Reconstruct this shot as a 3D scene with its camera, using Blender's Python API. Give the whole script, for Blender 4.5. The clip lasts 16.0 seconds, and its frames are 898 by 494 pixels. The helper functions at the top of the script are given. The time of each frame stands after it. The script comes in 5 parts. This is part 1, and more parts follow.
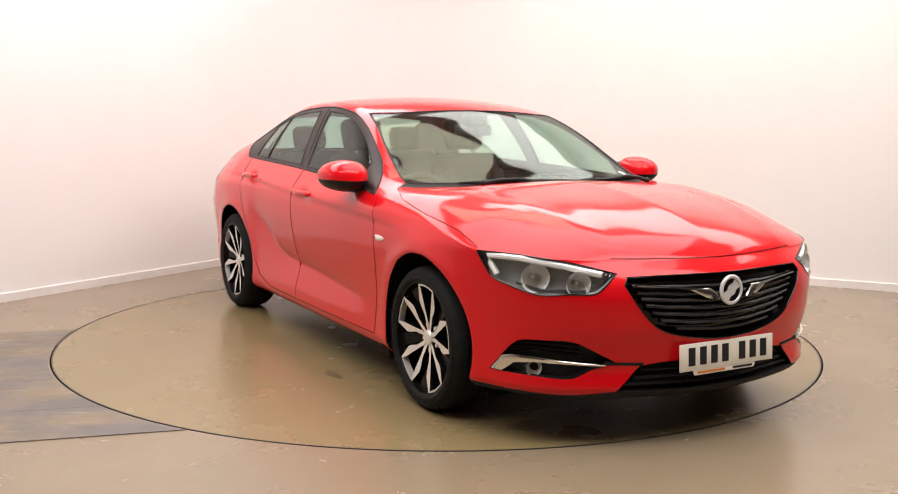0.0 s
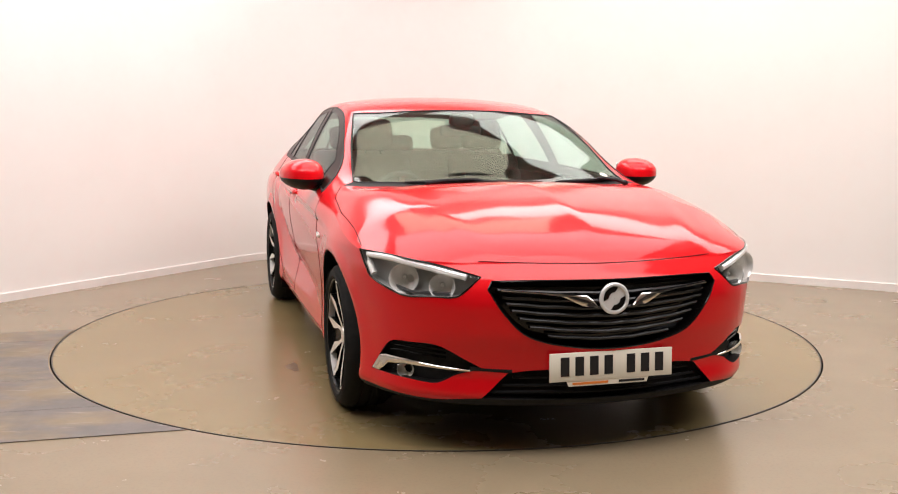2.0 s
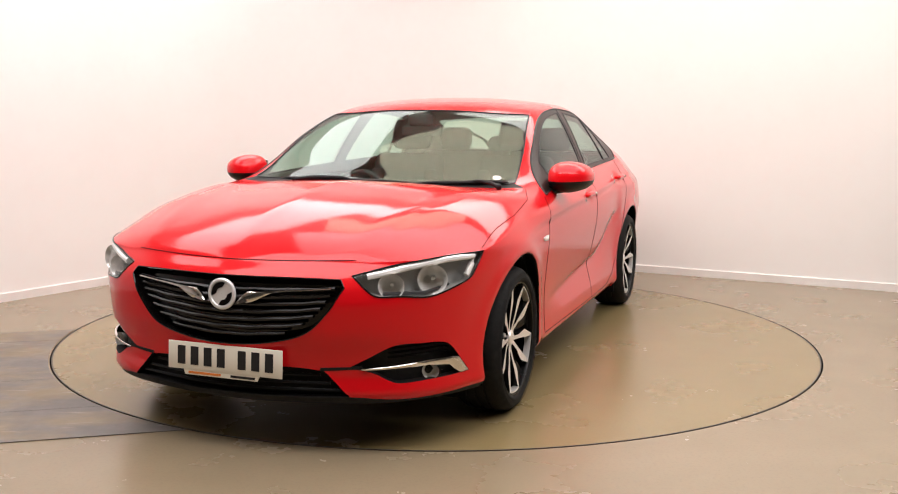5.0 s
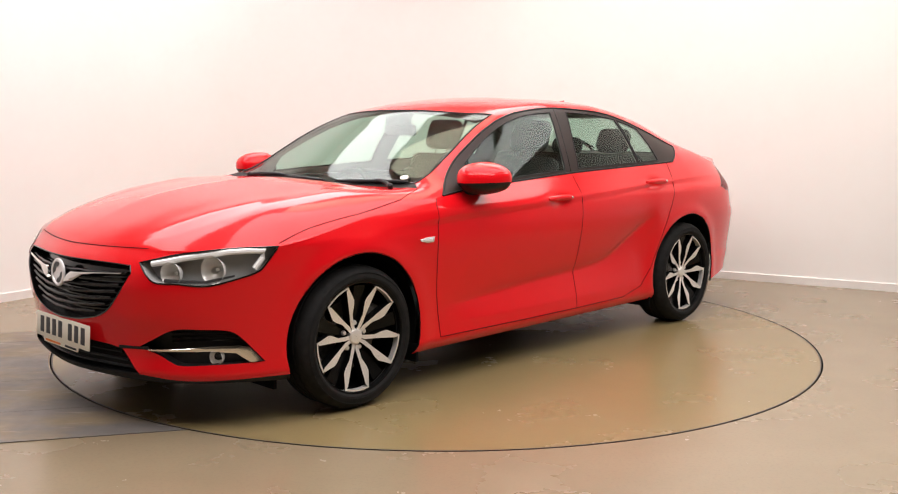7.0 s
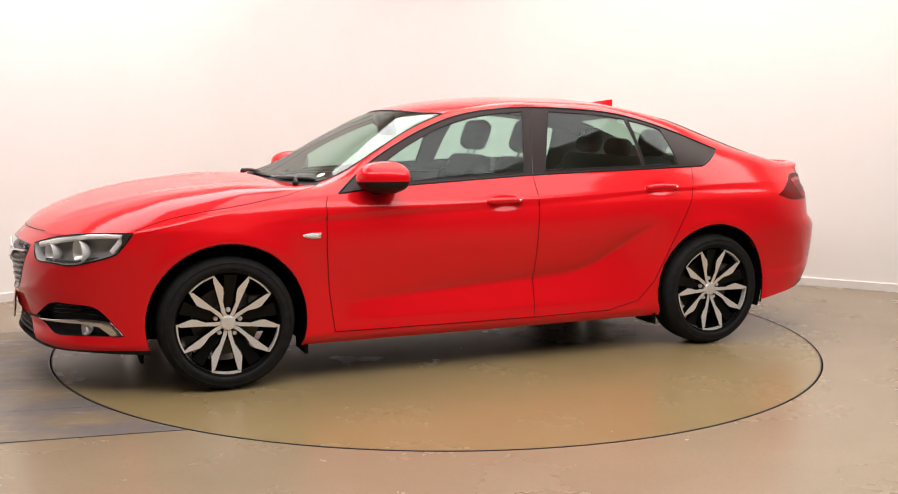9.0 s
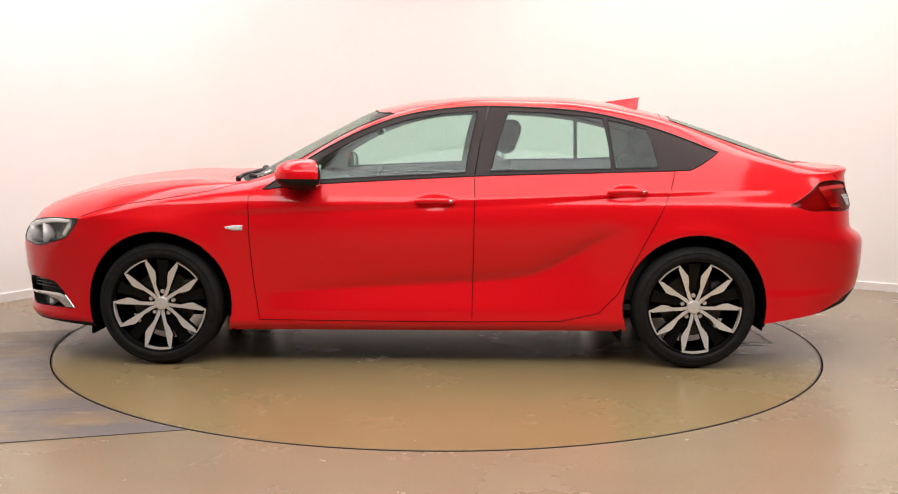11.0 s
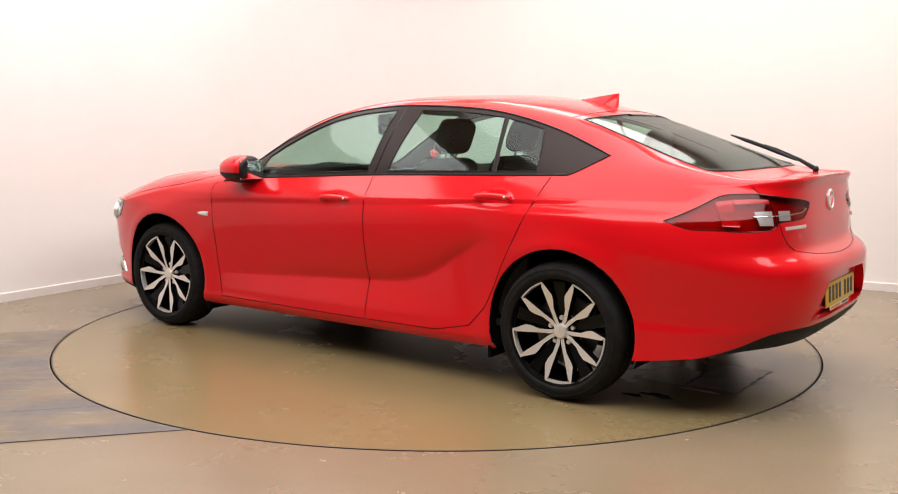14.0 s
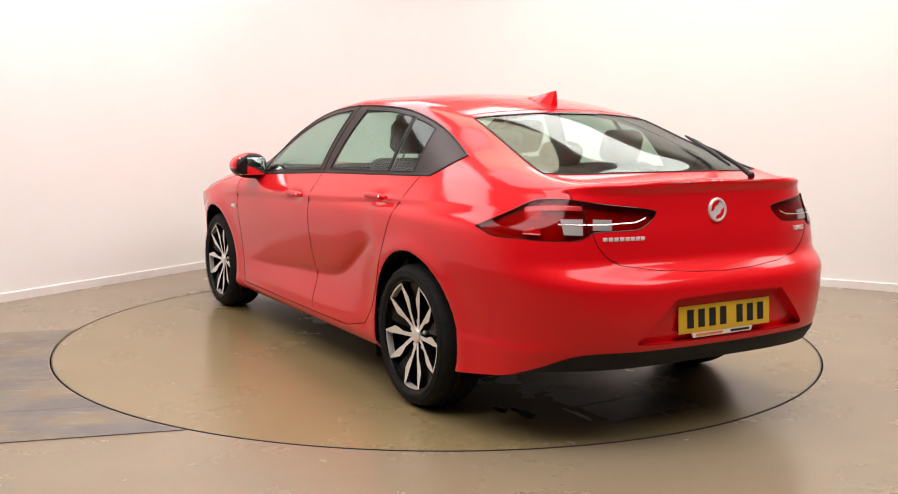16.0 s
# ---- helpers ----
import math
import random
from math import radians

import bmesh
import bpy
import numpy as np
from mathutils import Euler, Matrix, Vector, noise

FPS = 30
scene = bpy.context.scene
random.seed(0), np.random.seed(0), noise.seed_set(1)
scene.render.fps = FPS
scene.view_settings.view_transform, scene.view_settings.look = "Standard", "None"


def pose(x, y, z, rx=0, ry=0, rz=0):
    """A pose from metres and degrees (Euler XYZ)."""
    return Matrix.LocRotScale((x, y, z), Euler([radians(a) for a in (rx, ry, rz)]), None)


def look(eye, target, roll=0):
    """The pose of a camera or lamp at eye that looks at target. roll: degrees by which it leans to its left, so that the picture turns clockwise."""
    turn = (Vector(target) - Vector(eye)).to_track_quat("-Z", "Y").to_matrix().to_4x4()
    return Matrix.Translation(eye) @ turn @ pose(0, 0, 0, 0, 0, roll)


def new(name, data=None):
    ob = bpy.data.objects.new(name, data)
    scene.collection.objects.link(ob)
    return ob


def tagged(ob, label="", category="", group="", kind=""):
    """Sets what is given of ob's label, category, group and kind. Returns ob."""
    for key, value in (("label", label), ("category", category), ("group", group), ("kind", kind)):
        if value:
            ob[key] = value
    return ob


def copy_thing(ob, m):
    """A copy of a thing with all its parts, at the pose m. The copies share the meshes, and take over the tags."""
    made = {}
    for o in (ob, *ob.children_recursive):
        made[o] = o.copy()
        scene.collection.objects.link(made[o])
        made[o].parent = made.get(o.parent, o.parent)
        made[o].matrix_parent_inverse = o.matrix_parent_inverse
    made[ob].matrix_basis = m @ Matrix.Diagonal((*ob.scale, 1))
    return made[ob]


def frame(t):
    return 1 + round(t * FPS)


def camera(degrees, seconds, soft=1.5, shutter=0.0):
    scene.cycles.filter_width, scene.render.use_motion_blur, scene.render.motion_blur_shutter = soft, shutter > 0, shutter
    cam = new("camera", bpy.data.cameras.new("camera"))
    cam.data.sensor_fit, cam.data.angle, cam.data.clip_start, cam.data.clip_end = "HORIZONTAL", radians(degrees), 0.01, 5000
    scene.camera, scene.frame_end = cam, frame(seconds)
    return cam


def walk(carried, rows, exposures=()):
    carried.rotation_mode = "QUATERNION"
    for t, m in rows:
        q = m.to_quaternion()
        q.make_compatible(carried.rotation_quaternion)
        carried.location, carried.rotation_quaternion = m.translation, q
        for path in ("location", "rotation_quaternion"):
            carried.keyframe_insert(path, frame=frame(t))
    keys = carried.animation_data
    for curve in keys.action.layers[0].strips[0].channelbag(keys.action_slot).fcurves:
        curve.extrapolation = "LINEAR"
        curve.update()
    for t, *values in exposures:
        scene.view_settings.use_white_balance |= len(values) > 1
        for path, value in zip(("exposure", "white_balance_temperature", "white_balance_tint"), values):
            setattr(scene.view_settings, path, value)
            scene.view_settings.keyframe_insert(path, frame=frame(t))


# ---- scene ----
# ---------------------------------------------------------------- camera (stands still)
cam = camera(49.8, 16.0, soft=1.1)
EYE = pose(0.0, -6.0018, 1.2877, 90 - 7.212, 0, -0.611) @ pose(0, 0, 0, 0, 0, 0.447)
walk(cam, [(0.0, EYE), (16.0, EYE)])

# the turntable's angle in degrees over time; the car rides on it
SPIN = [(0.0, -61.2), (0.5, -62.05), (1.0, -64.55), (1.5, -68.7), (2.0, -74.45), (2.5, -80.4), (3.0, -86.6), (3.5, -92.6),
        (4.0, -98.7), (4.5, -104.75), (5.0, -110.9), (5.2, -113.3), (6.25, -125.6), (7.3, -137.9), (7.5, -140.25), (8.0, -146.15),
        (8.5, -151.95), (9.0, -157.75), (9.2, -160.05), (10.25, -172.1), (11.3, -184.1), (11.5, -186.4), (12.0, -192.3), (12.5, -198.15),
        (13.0, -204.2), (13.5, -210.1), (14.0, -216.1), (14.5, -221.95), (15.0, -228.0), (15.5, -233.9), (16.0, -239.95)]

# ---------------------------------------------------------------- world and light
world = bpy.data.worlds.new("world")
scene.world = world
world.use_nodes = True
world.node_tree.nodes["Background"].inputs[0].default_value = (1, 0.97, 0.92, 1)
world.node_tree.nodes["Background"].inputs[1].default_value = 0.05
scene.view_settings.exposure = 0.32


CEIL = 3.4
# studio panels: kind, pose (they shine along their -z), width, depth, watts, colour
PANELS = [("ceiling_softbox", pose(0.7, -3.15, CEIL - 0.14), 7.2, 1.5, 150, (1.0, 0.965, 0.975)), ("ceiling_softbox", pose(0.7, -1.205, CEIL - 0.14), 4.0, 2.31, 72, (1.0, 0.965, 0.975)),
          ("wall_softbox", pose(-1.979, 0.533, CEIL - 0.14, 0, 0, 58.29), 5.2, 1.3, 72, (1.0, 0.962, 0.98)), ("ceiling_softbox", pose(0.0, 0.45, CEIL - 0.14), 1.9, 0.9, 11, (1.0, 0.94, 0.72)),
          ("wall_softbox", pose(2.431, 0.860, CEIL - 0.14, 0, 0, -27.94), 5.0, 1.3, 70, (1.0, 0.962, 0.93))]
for kind, place, wx, wy, watts, tone in PANELS:
    panel_data = bpy.data.lights.new(kind + "_lamp", "AREA")
    panel_data.shape, panel_data.size, panel_data.size_y, panel_data.energy, panel_data.color = "RECTANGLE", wx, wy, watts, tone
    new(kind + "_lamp", panel_data).matrix_world = place


# ---------------------------------------------------------------- helpers
def pchip(knots):
    """A smooth curve through (x, value) knots that never overshoots."""
    k = sorted(knots)
    xs, ys = np.array([a for a, b in k], float), np.array([b for a, b in k], float)
    h, dl = np.diff(xs), np.diff(ys) / np.diff(xs)
    m = np.zeros(len(xs))
    m[0], m[-1] = dl[0], dl[-1]
    for i in range(1, len(xs) - 1):
        if dl[i - 1] * dl[i] > 0:
            w1, w2 = 2 * h[i] + h[i - 1], h[i] + 2 * h[i - 1]
            m[i] = (w1 + w2) / (w1 / dl[i - 1] + w2 / dl[i])

    def f(x):
        x = min(max(x, xs[0]), xs[-1])
        i = min(max(int(np.searchsorted(xs, x)) - 1, 0), len(xs) - 2)
        t = (x - xs[i]) / h[i]
        return float((1 + 2 * t) * (1 - t) ** 2 * ys[i] + t * (1 - t) ** 2 * h[i] * m[i] + t * t * (3 - 2 * t) * ys[i + 1] + t * t * (t - 1) * h[i] * m[i + 1])
    return f


def mesh_object(name, bm, mats, parent=None, label="", smooth=True, angle=None):
    me = bpy.data.meshes.new(name)
    bm.normal_update()
    bm.to_mesh(me)
    bm.free()
    for m in (mats if isinstance(mats, (list, tuple)) else [mats]):
        me.materials.append(m)
    if smooth:
        me.polygons.foreach_set("use_smooth", [True] * len(me.polygons))
        if angle is not None:
            me.set_sharp_from_angle(angle=radians(angle))
    ob = new(name, me)
    if parent:
        ob.parent = parent
    if label:
        tagged(ob, label)
    return ob


def part(name, bm, material, parent, label="", angle=35):
    return mesh_object(name, bm, material, parent, label, True, angle)


def box(bm, cx, cy, cz, sx, sy, sz, bevel=0.0, m=None, seg=2):
    r = bmesh.ops.create_cube(bm, size=1.0)
    vs = r["verts"]
    for v in vs:
        v.co = Vector((v.co.x * sx, v.co.y * sy, v.co.z * sz))
    if bevel:
        es = list({e for v in vs for e in v.link_edges})
        r2 = bmesh.ops.bevel(bm, geom=vs + es, offset=bevel, segments=seg, profile=0.5, affect="EDGES")
        vs = list({v for f in r2["faces"] for v in f.verts} | {v for v in vs if v.is_valid})
    mm = (m or Matrix()) @ Matrix.Translation((cx, cy, cz))
    for v in vs:
        v.co = mm @ v.co
    return vs


def lathe(bm, profile, n=48, axis="y", centre=(0, 0, 0), close=False):
    """Turns (radius, along) pairs about an axis."""
    rings = []
    for r, a in profile:
        ring = []
        for i in range(n):
            t = 2 * math.pi * i / n
            c, s = r * math.cos(t), r * math.sin(t)
            co = (c, a, s) if axis == "y" else ((c, s, a) if axis == "z" else (a, c, s))
            ring.append(bm.verts.new(Vector(centre) + Vector(co)))
        rings.append(ring)
    pairs = list(zip(rings, rings[1:]))
    if close:
        pairs.append((rings[-1], rings[0]))
    for a, b in pairs:
        for i in range(n):
            j = (i + 1) % n
            bm.faces.new((a[i], a[j], b[j], b[i]))
    return rings


def tube(bm, pts, r, n=8, cap=True):
    """A round bar along points; r is one radius or one for each point."""
    pts = [Vector(q) for q in pts]
    rings = []
    up = Vector((0.13, 0.21, 1)).normalized()
    for i, q in enumerate(pts):
        d = (pts[min(i + 1, len(pts) - 1)] - pts[max(i - 1, 0)]).normalized()
        a = d.cross(up)
        if a.length < 1e-4:
            a = d.cross(Vector((1, 0, 0)))
        a.normalize()
        b = d.cross(a)
        rr = r[i] if isinstance(r, (list, tuple)) else r
        rings.append([bm.verts.new(q + (a * math.cos(2 * math.pi * k / n) + b * math.sin(2 * math.pi * k / n)) * rr) for k in range(n)])
    for a, b in zip(rings, rings[1:]):
        for i in range(n):
            bm.faces.new((a[i], a[(i + 1) % n], b[(i + 1) % n], b[i]))
    if cap:
        bm.faces.new(rings[0])
        bm.faces.new(list(reversed(rings[-1])))


def prism(bm, outline, frame_m, depth, bevel=0.0, taper=1.0):
    """A flat outline (u, v) in the plane of frame_m, with depth along its third axis."""
    n = len(outline)
    cu, cv = sum(a for a, b in outline) / n, sum(b for a, b in outline) / n
    lo = [bm.verts.new(frame_m @ Vector((u, v, 0))) for u, v in outline]
    hi = [bm.verts.new(frame_m @ Vector((cu + (u - cu) * taper, cv + (v - cv) * taper, depth))) for u, v in outline]
    fs = [bm.faces.new(hi), bm.faces.new(list(reversed(lo)))]
    for i in range(n):
        j = (i + 1) % n
        fs.append(bm.faces.new((lo[i], lo[j], hi[j], hi[i])))
    if bevel:
        es = [e for e in fs[0].edges]
        bmesh.ops.bevel(bm, geom=es, offset=bevel, segments=2, profile=0.5, affect="EDGES")
    return fs


# ---------------------------------------------------------------- materials
def material(name, colour, rough=0.5, metal=0.0, coat=0.0, spec=0.5, emit=None):
    m = bpy.data.materials.new(name)
    m.use_nodes = True
    b = m.node_tree.nodes["Principled BSDF"]
    b.inputs["Base Color"].default_value = (*colour, 1)
    b.inputs["Roughness"].default_value = rough
    b.inputs["Metallic"].default_value = metal
    b.inputs["Coat Weight"].default_value = coat
    b.inputs["Coat Roughness"].default_value = 0.10
    b.inputs["Coat IOR"].default_value = 1.42
    b.inputs["Specular IOR Level"].default_value = spec
    if emit:
        b.inputs["Emission Color"].default_value = (*emit[:3], 1)
        b.inputs["Emission Strength"].default_value = emit[3]
    return m


def vary(m, scale, low, high, detail=6.0, target="Base Color", blend=None, stretch=None, rough=0.6, lo=0.3, hi=0.7):
    """Lays a noise between two colours (or two numbers) on an input, in metres."""
    nt = m.node_tree
    b = nt.nodes["Principled BSDF"]
    tc = nt.nodes.new("ShaderNodeTexCoord")
    mp = nt.nodes.new("ShaderNodeMapping")
    if stretch:
        mp.inputs["Scale"].default_value = stretch
    n = nt.nodes.new("ShaderNodeTexNoise")
    n.inputs["Scale"].default_value, n.inputs["Detail"].default_value, n.inputs["Roughness"].default_value = scale, detail, rough
    nt.links.new(tc.outputs["Object"], mp.inputs[0])
    nt.links.new(mp.outputs[0], n.inputs["Vector"])
    r = nt.nodes.new("ShaderNodeMapRange")
    r.inputs[1].default_value, r.inputs[2].default_value = lo, hi
    nt.links.new(n.outputs["Fac"], r.inputs[0])
    if target == "Base Color":
        mix = nt.nodes.new("ShaderNodeMix")
        mix.data_type = "RGBA"
        old = b.inputs["Base Color"].links
        if old and blend is not None:
            nt.links.new(old[0].from_socket, mix.inputs["A"])
            mul = nt.nodes.new("ShaderNodeMath")
            mul.operation = "MULTIPLY"
            mul.inputs[1].default_value = blend
            nt.links.new(r.outputs[0], mul.inputs[0])
            nt.links.new(mul.outputs[0], mix.inputs["Factor"])
        else:
            mix.inputs["A"].default_value = (*low, 1)
            nt.links.new(r.outputs[0], mix.inputs["Factor"])
        mix.inputs["B"].default_value = (*high, 1)
        nt.links.new(mix.outputs["Result"], b.inputs["Base Color"])
    else:
        r.inputs[3].default_value, r.inputs[4].default_value = low, high
        nt.links.new(r.outputs[0], b.inputs[target])
    return m


def bump(m, scale, strength, distance=0.002, detail=4.0):
    nt = m.node_tree
    b = nt.nodes["Principled BSDF"]
    tc = nt.nodes.new("ShaderNodeTexCoord")
    n = nt.nodes.new("ShaderNodeTexNoise")
    n.inputs["Scale"].default_value, n.inputs["Detail"].default_value = scale, detail
    nt.links.new(tc.outputs["Object"], n.inputs["Vector"])
    bp = nt.nodes.new("ShaderNodeBump")
    bp.inputs["Strength"].default_value, bp.inputs["Distance"].default_value = strength, distance
    nt.links.new(n.outputs["Fac"], bp.inputs["Height"])
    nt.links.new(bp.outputs[0], b.inputs["Normal"])
    return m


def thin_glass(name, tint, ior=1.5, rough=0.0, sheen=0.5):
    """Clear pane: lets light straight through, with a mirror sheen that grows at grazing angles."""
    m = bpy.data.materials.new(name)
    m.use_nodes = True
    nt = m.node_tree
    nt.nodes.clear()
    out = nt.nodes.new("ShaderNodeOutputMaterial")
    mix = nt.nodes.new("ShaderNodeMixShader")
    tr = nt.nodes.new("ShaderNodeBsdfTransparent")
    gl = nt.nodes.new("ShaderNodeBsdfGlossy")
    lw = nt.nodes.new("ShaderNodeLayerWeight")
    lw.inputs[0].default_value = 0.5
    pw = nt.nodes.new("ShaderNodeMath")
    pw.operation, pw.inputs[1].default_value = "POWER", 4.5
    fr = nt.nodes.new("ShaderNodeMath")
    fr.operation, fr.inputs[1].default_value, fr.inputs[2].default_value = "MULTIPLY_ADD", sheen, ((ior - 1) / (ior + 1)) ** 2 * 0.7
    nt.links.new(lw.outputs["Facing"], pw.inputs[0])
    nt.links.new(pw.outputs[0], fr.inputs[0])
    tr.inputs[0].default_value = (*tint, 1)
    gl.inputs["Roughness"].default_value = rough
    nt.links.new(fr.outputs[0], mix.inputs[0])
    nt.links.new(tr.outputs[0], mix.inputs[1])
    nt.links.new(gl.outputs[0], mix.inputs[2])
    nt.links.new(mix.outputs[0], out.inputs[0])
    return m


PAINT = vary(material("red_paint", (0.70, 0.004, 0.009), 0.45, 0.0, 1.0, 0.05), 900, (0.67, 0.0035, 0.008), (0.74, 0.006, 0.012), 2)
for node in PAINT.node_tree.nodes:
    if node.type == "BSDF_PRINCIPLED":
        node.inputs["Specular IOR Level"].default_value = 0.04
LINING = bump(material("beige_lining", (0.42, 0.40, 0.36), 0.85), 300, 0.2)
BLACK_TRIM = vary(material("black_trim", (0.008, 0.008, 0.009), 0.38, 0, 0, 0.25), 60, 0.30, 0.5, 4, "Roughness")
GLOSS_BLACK = material("gloss_black", (0.006, 0.005, 0.005), 0.12, 0, 0.0, 0.4)
PILLAR = material("pillar_film", (0.020, 0.011, 0.009), 0.34, 0, 0.0, 0.2)
PLASTIC = bump(vary(material("grey_black_plastic", (0.012, 0.012, 0.012), 0.6, 0, 0, 0.2), 40, (0.009, 0.009, 0.009), (0.020, 0.019, 0.019)), 700, 0.25)
RUBBER = bump(vary(material("tyre_rubber", (0.010, 0.010, 0.010), 0.75, 0, 0, 0.18), 25, (0.007, 0.007, 0.007), (0.016, 0.015, 0.014)), 400, 0.2)
CHROME = vary(material("chrome", (0.82, 0.80, 0.77), 0.12, 1.0), 40, 0.08, 0.18, 3, "Roughness")
ALLOY = vary(material("machined_alloy", (0.86, 0.83, 0.79), 0.36, 0.55), 260, 0.26, 0.42, 3, "Roughness")
WHEEL_BLACK = material("wheel_gloss_black", (0.005, 0.005, 0.005), 0.25, 0, 0.0, 0.15)
STEEL = vary(material("brake_steel", (0.10, 0.09, 0.085), 0.5, 0.6), 80, (0.07, 0.06, 0.05), (0.13, 0.12, 0.11))
UNDER = bump(material("underbody_black", (0.006, 0.006, 0.006), 0.9, 0, 0, 0.05), 60, 0.3)
GLASS = thin_glass("tinted_glass", (0.80, 0.91, 0.87))
SCREEN = thin_glass("windscreen_glass", (0.80, 0.90, 0.85), 1.8, sheen=0.4)
LENS = thin_glass("lamp_lens", (0.98, 0.98, 0.975), 1.3)
RED_LENS = thin_glass("red_lens", (0.68, 0.032, 0.042), 1.5)
LAMP_DARK = material("lamp_housing", (0.06, 0.06, 0.062), 0.35)
LAMP_BRIGHT = material("lamp_reflector", (0.86, 0.85, 0.83), 0.18, 0.25)
LAMP_GREY = material("lamp_grey", (0.46, 0.46, 0.45), 0.32, 0.1)
TAIL_CLEAR = material("tail_clear_block", (0.36, 0.335, 0.33), 0.25, 0.2)
RED_PLASTIC = material("red_lamp_core", (0.50, 0.010, 0.016), 0.25, 0, 0.5)
RED_GUIDE = vary(material("red_light_guide", (0.42, 0.012, 0.014), 0.25, 0, 0.0), 60, (0.38, 0.010, 0.012), (0.48, 0.016, 0.018))
CLEAR_CORE = material("clear_lamp_core", (0.85, 0.84, 0.82), 0.3, 0.2)
FABRIC = bump(vary(material("seat_fabric", (0.035, 0.034, 0.034), 0.95), 35, (0.028, 0.027, 0.027), (0.05, 0.048, 0.046)), 800, 0.4)
DASH = bump(vary(material("dashboard_vinyl", (0.03, 0.031, 0.033), 0.7), 20, (0.025, 0.026, 0.028), (0.04, 0.04, 0.041)), 500, 0.3)
PLATE_WHITE = material("white_plate", (0.84, 0.79, 0.67), 0.35, 0, 0, 0.2)
PLATE_YELLOW = material("yellow_plate", (0.80, 0.50, 0.03), 0.35)
INK = material("black_ink", (0.012, 0.012, 0.014), 0.45)
ORANGE = material("orange_ink", (0.75, 0.22, 0.04), 0.5)
BADGE_SILVER = material("badge_silver", (0.86, 0.85, 0.84), 0.25, 0.35)
MIRROR_GLASS = material("mirror_glass", (0.8, 0.85, 0.84), 0.03, 1.0)
# ---------------------------------------------------------------- the room
WALL = bump(vary(material("white_painted_wall", (0.80, 0.77, 0.74), 0.75), 0.7, (0.81, 0.785, 0.755), (0.85, 0.83, 0.805), 5), 55, 0.08)
vary(WALL, 5.0, None, (0.76, 0.70, 0.64), 8, blend=0.10, lo=0.55, hi=0.75)
DARK_WALL = vary(material("dark_grey_wall", (0.09, 0.085, 0.08), 0.8), 0.8, (0.08, 0.075, 0.07), (0.11, 0.105, 0.10), 5)
SKIRT = vary(material("white_gloss_skirting", (0.78, 0.74, 0.70), 0.35), 3, (0.74, 0.70, 0.66), (0.82, 0.79, 0.76))
FLOOR = bump(vary(material("brown_painted_floor", (0.30, 0.225, 0.15), 0.33), 1.1, (0.238, 0.186, 0.116), (0.272, 0.212, 0.134), 4), 260, 0.012)
vary(FLOOR, 2.5, None, (0.20, 0.155, 0.11), 7, blend=0.22, lo=0.45, hi=0.85)
vary(FLOOR, 70, None, (0.17, 0.14, 0.10), 3, blend=0.28, lo=0.5, hi=0.75)
vary(FLOOR, 1.5, 0.22, 0.30, 6, "Roughness")
DISC = bump(vary(material("turntable_paint", (0.30, 0.225, 0.15), 0.36), 1.3, (0.226, 0.170, 0.078), (0.250, 0.188, 0.087), 4), 260, 0.012)
vary(DISC, 2.2, None, (0.20, 0.15, 0.09), 7, blend=0.2, lo=0.45, hi=0.9)
vary(DISC, 70, None, (0.17, 0.125, 0.07), 3, blend=0.22, lo=0.5, hi=0.75)
vary(DISC, 1.5, 0.22, 0.30, 6, "Roughness")
STEEL_PLATE = bump(vary(material("worn_steel_plate", (0.16, 0.14, 0.125), 0.42), 2.0, (0.135, 0.122, 0.112), (0.225, 0.170, 0.100), 9, stretch=(0.9, 1.9, 1), lo=0.44, hi=0.64), 30, 0.1)
vary(STEEL_PLATE, 7, None, (0.40, 0.35, 0.30), 9, blend=0.6, stretch=(0.6, 4.0, 1), lo=0.61, hi=0.72)
vary(STEEL_PLATE, 4, 0.30, 0.55, 6, "Roughness")
GROOVE = material("dark_gap", (0.012, 0.011, 0.010), 0.8)

EDGE = material("gap_shade_and_worn_edge", (0.07, 0.058, 0.045), 0.5)
STAIN = vary(material("oil_stain_brown", (0.13, 0.095, 0.05), 0.35), 12, (0.11, 0.08, 0.04), (0.17, 0.125, 0.07))
PATCH = vary(material("worn_patch", (0.20, 0.17, 0.13), 0.3), 7, (0.15, 0.125, 0.095), (0.26, 0.22, 0.17), 8)
WET = material("wet_dark_spot", (0.055, 0.045, 0.034), 0.12)
SCRATCH = material("pale_scratch", (0.42, 0.37, 0.31), 0.4)

RT, TY = 2.250, -0.038      # turntable radius, and its middle along y
# the two visible walls, from points on their feet, and the rounded corner between them
WALL_L = (Vector((-2.590, 1.733)), Vector((0.5256, 0.8507)))
WALL_R = (Vector((2.705, 2.017)), Vector((0.8835, -0.4685)))


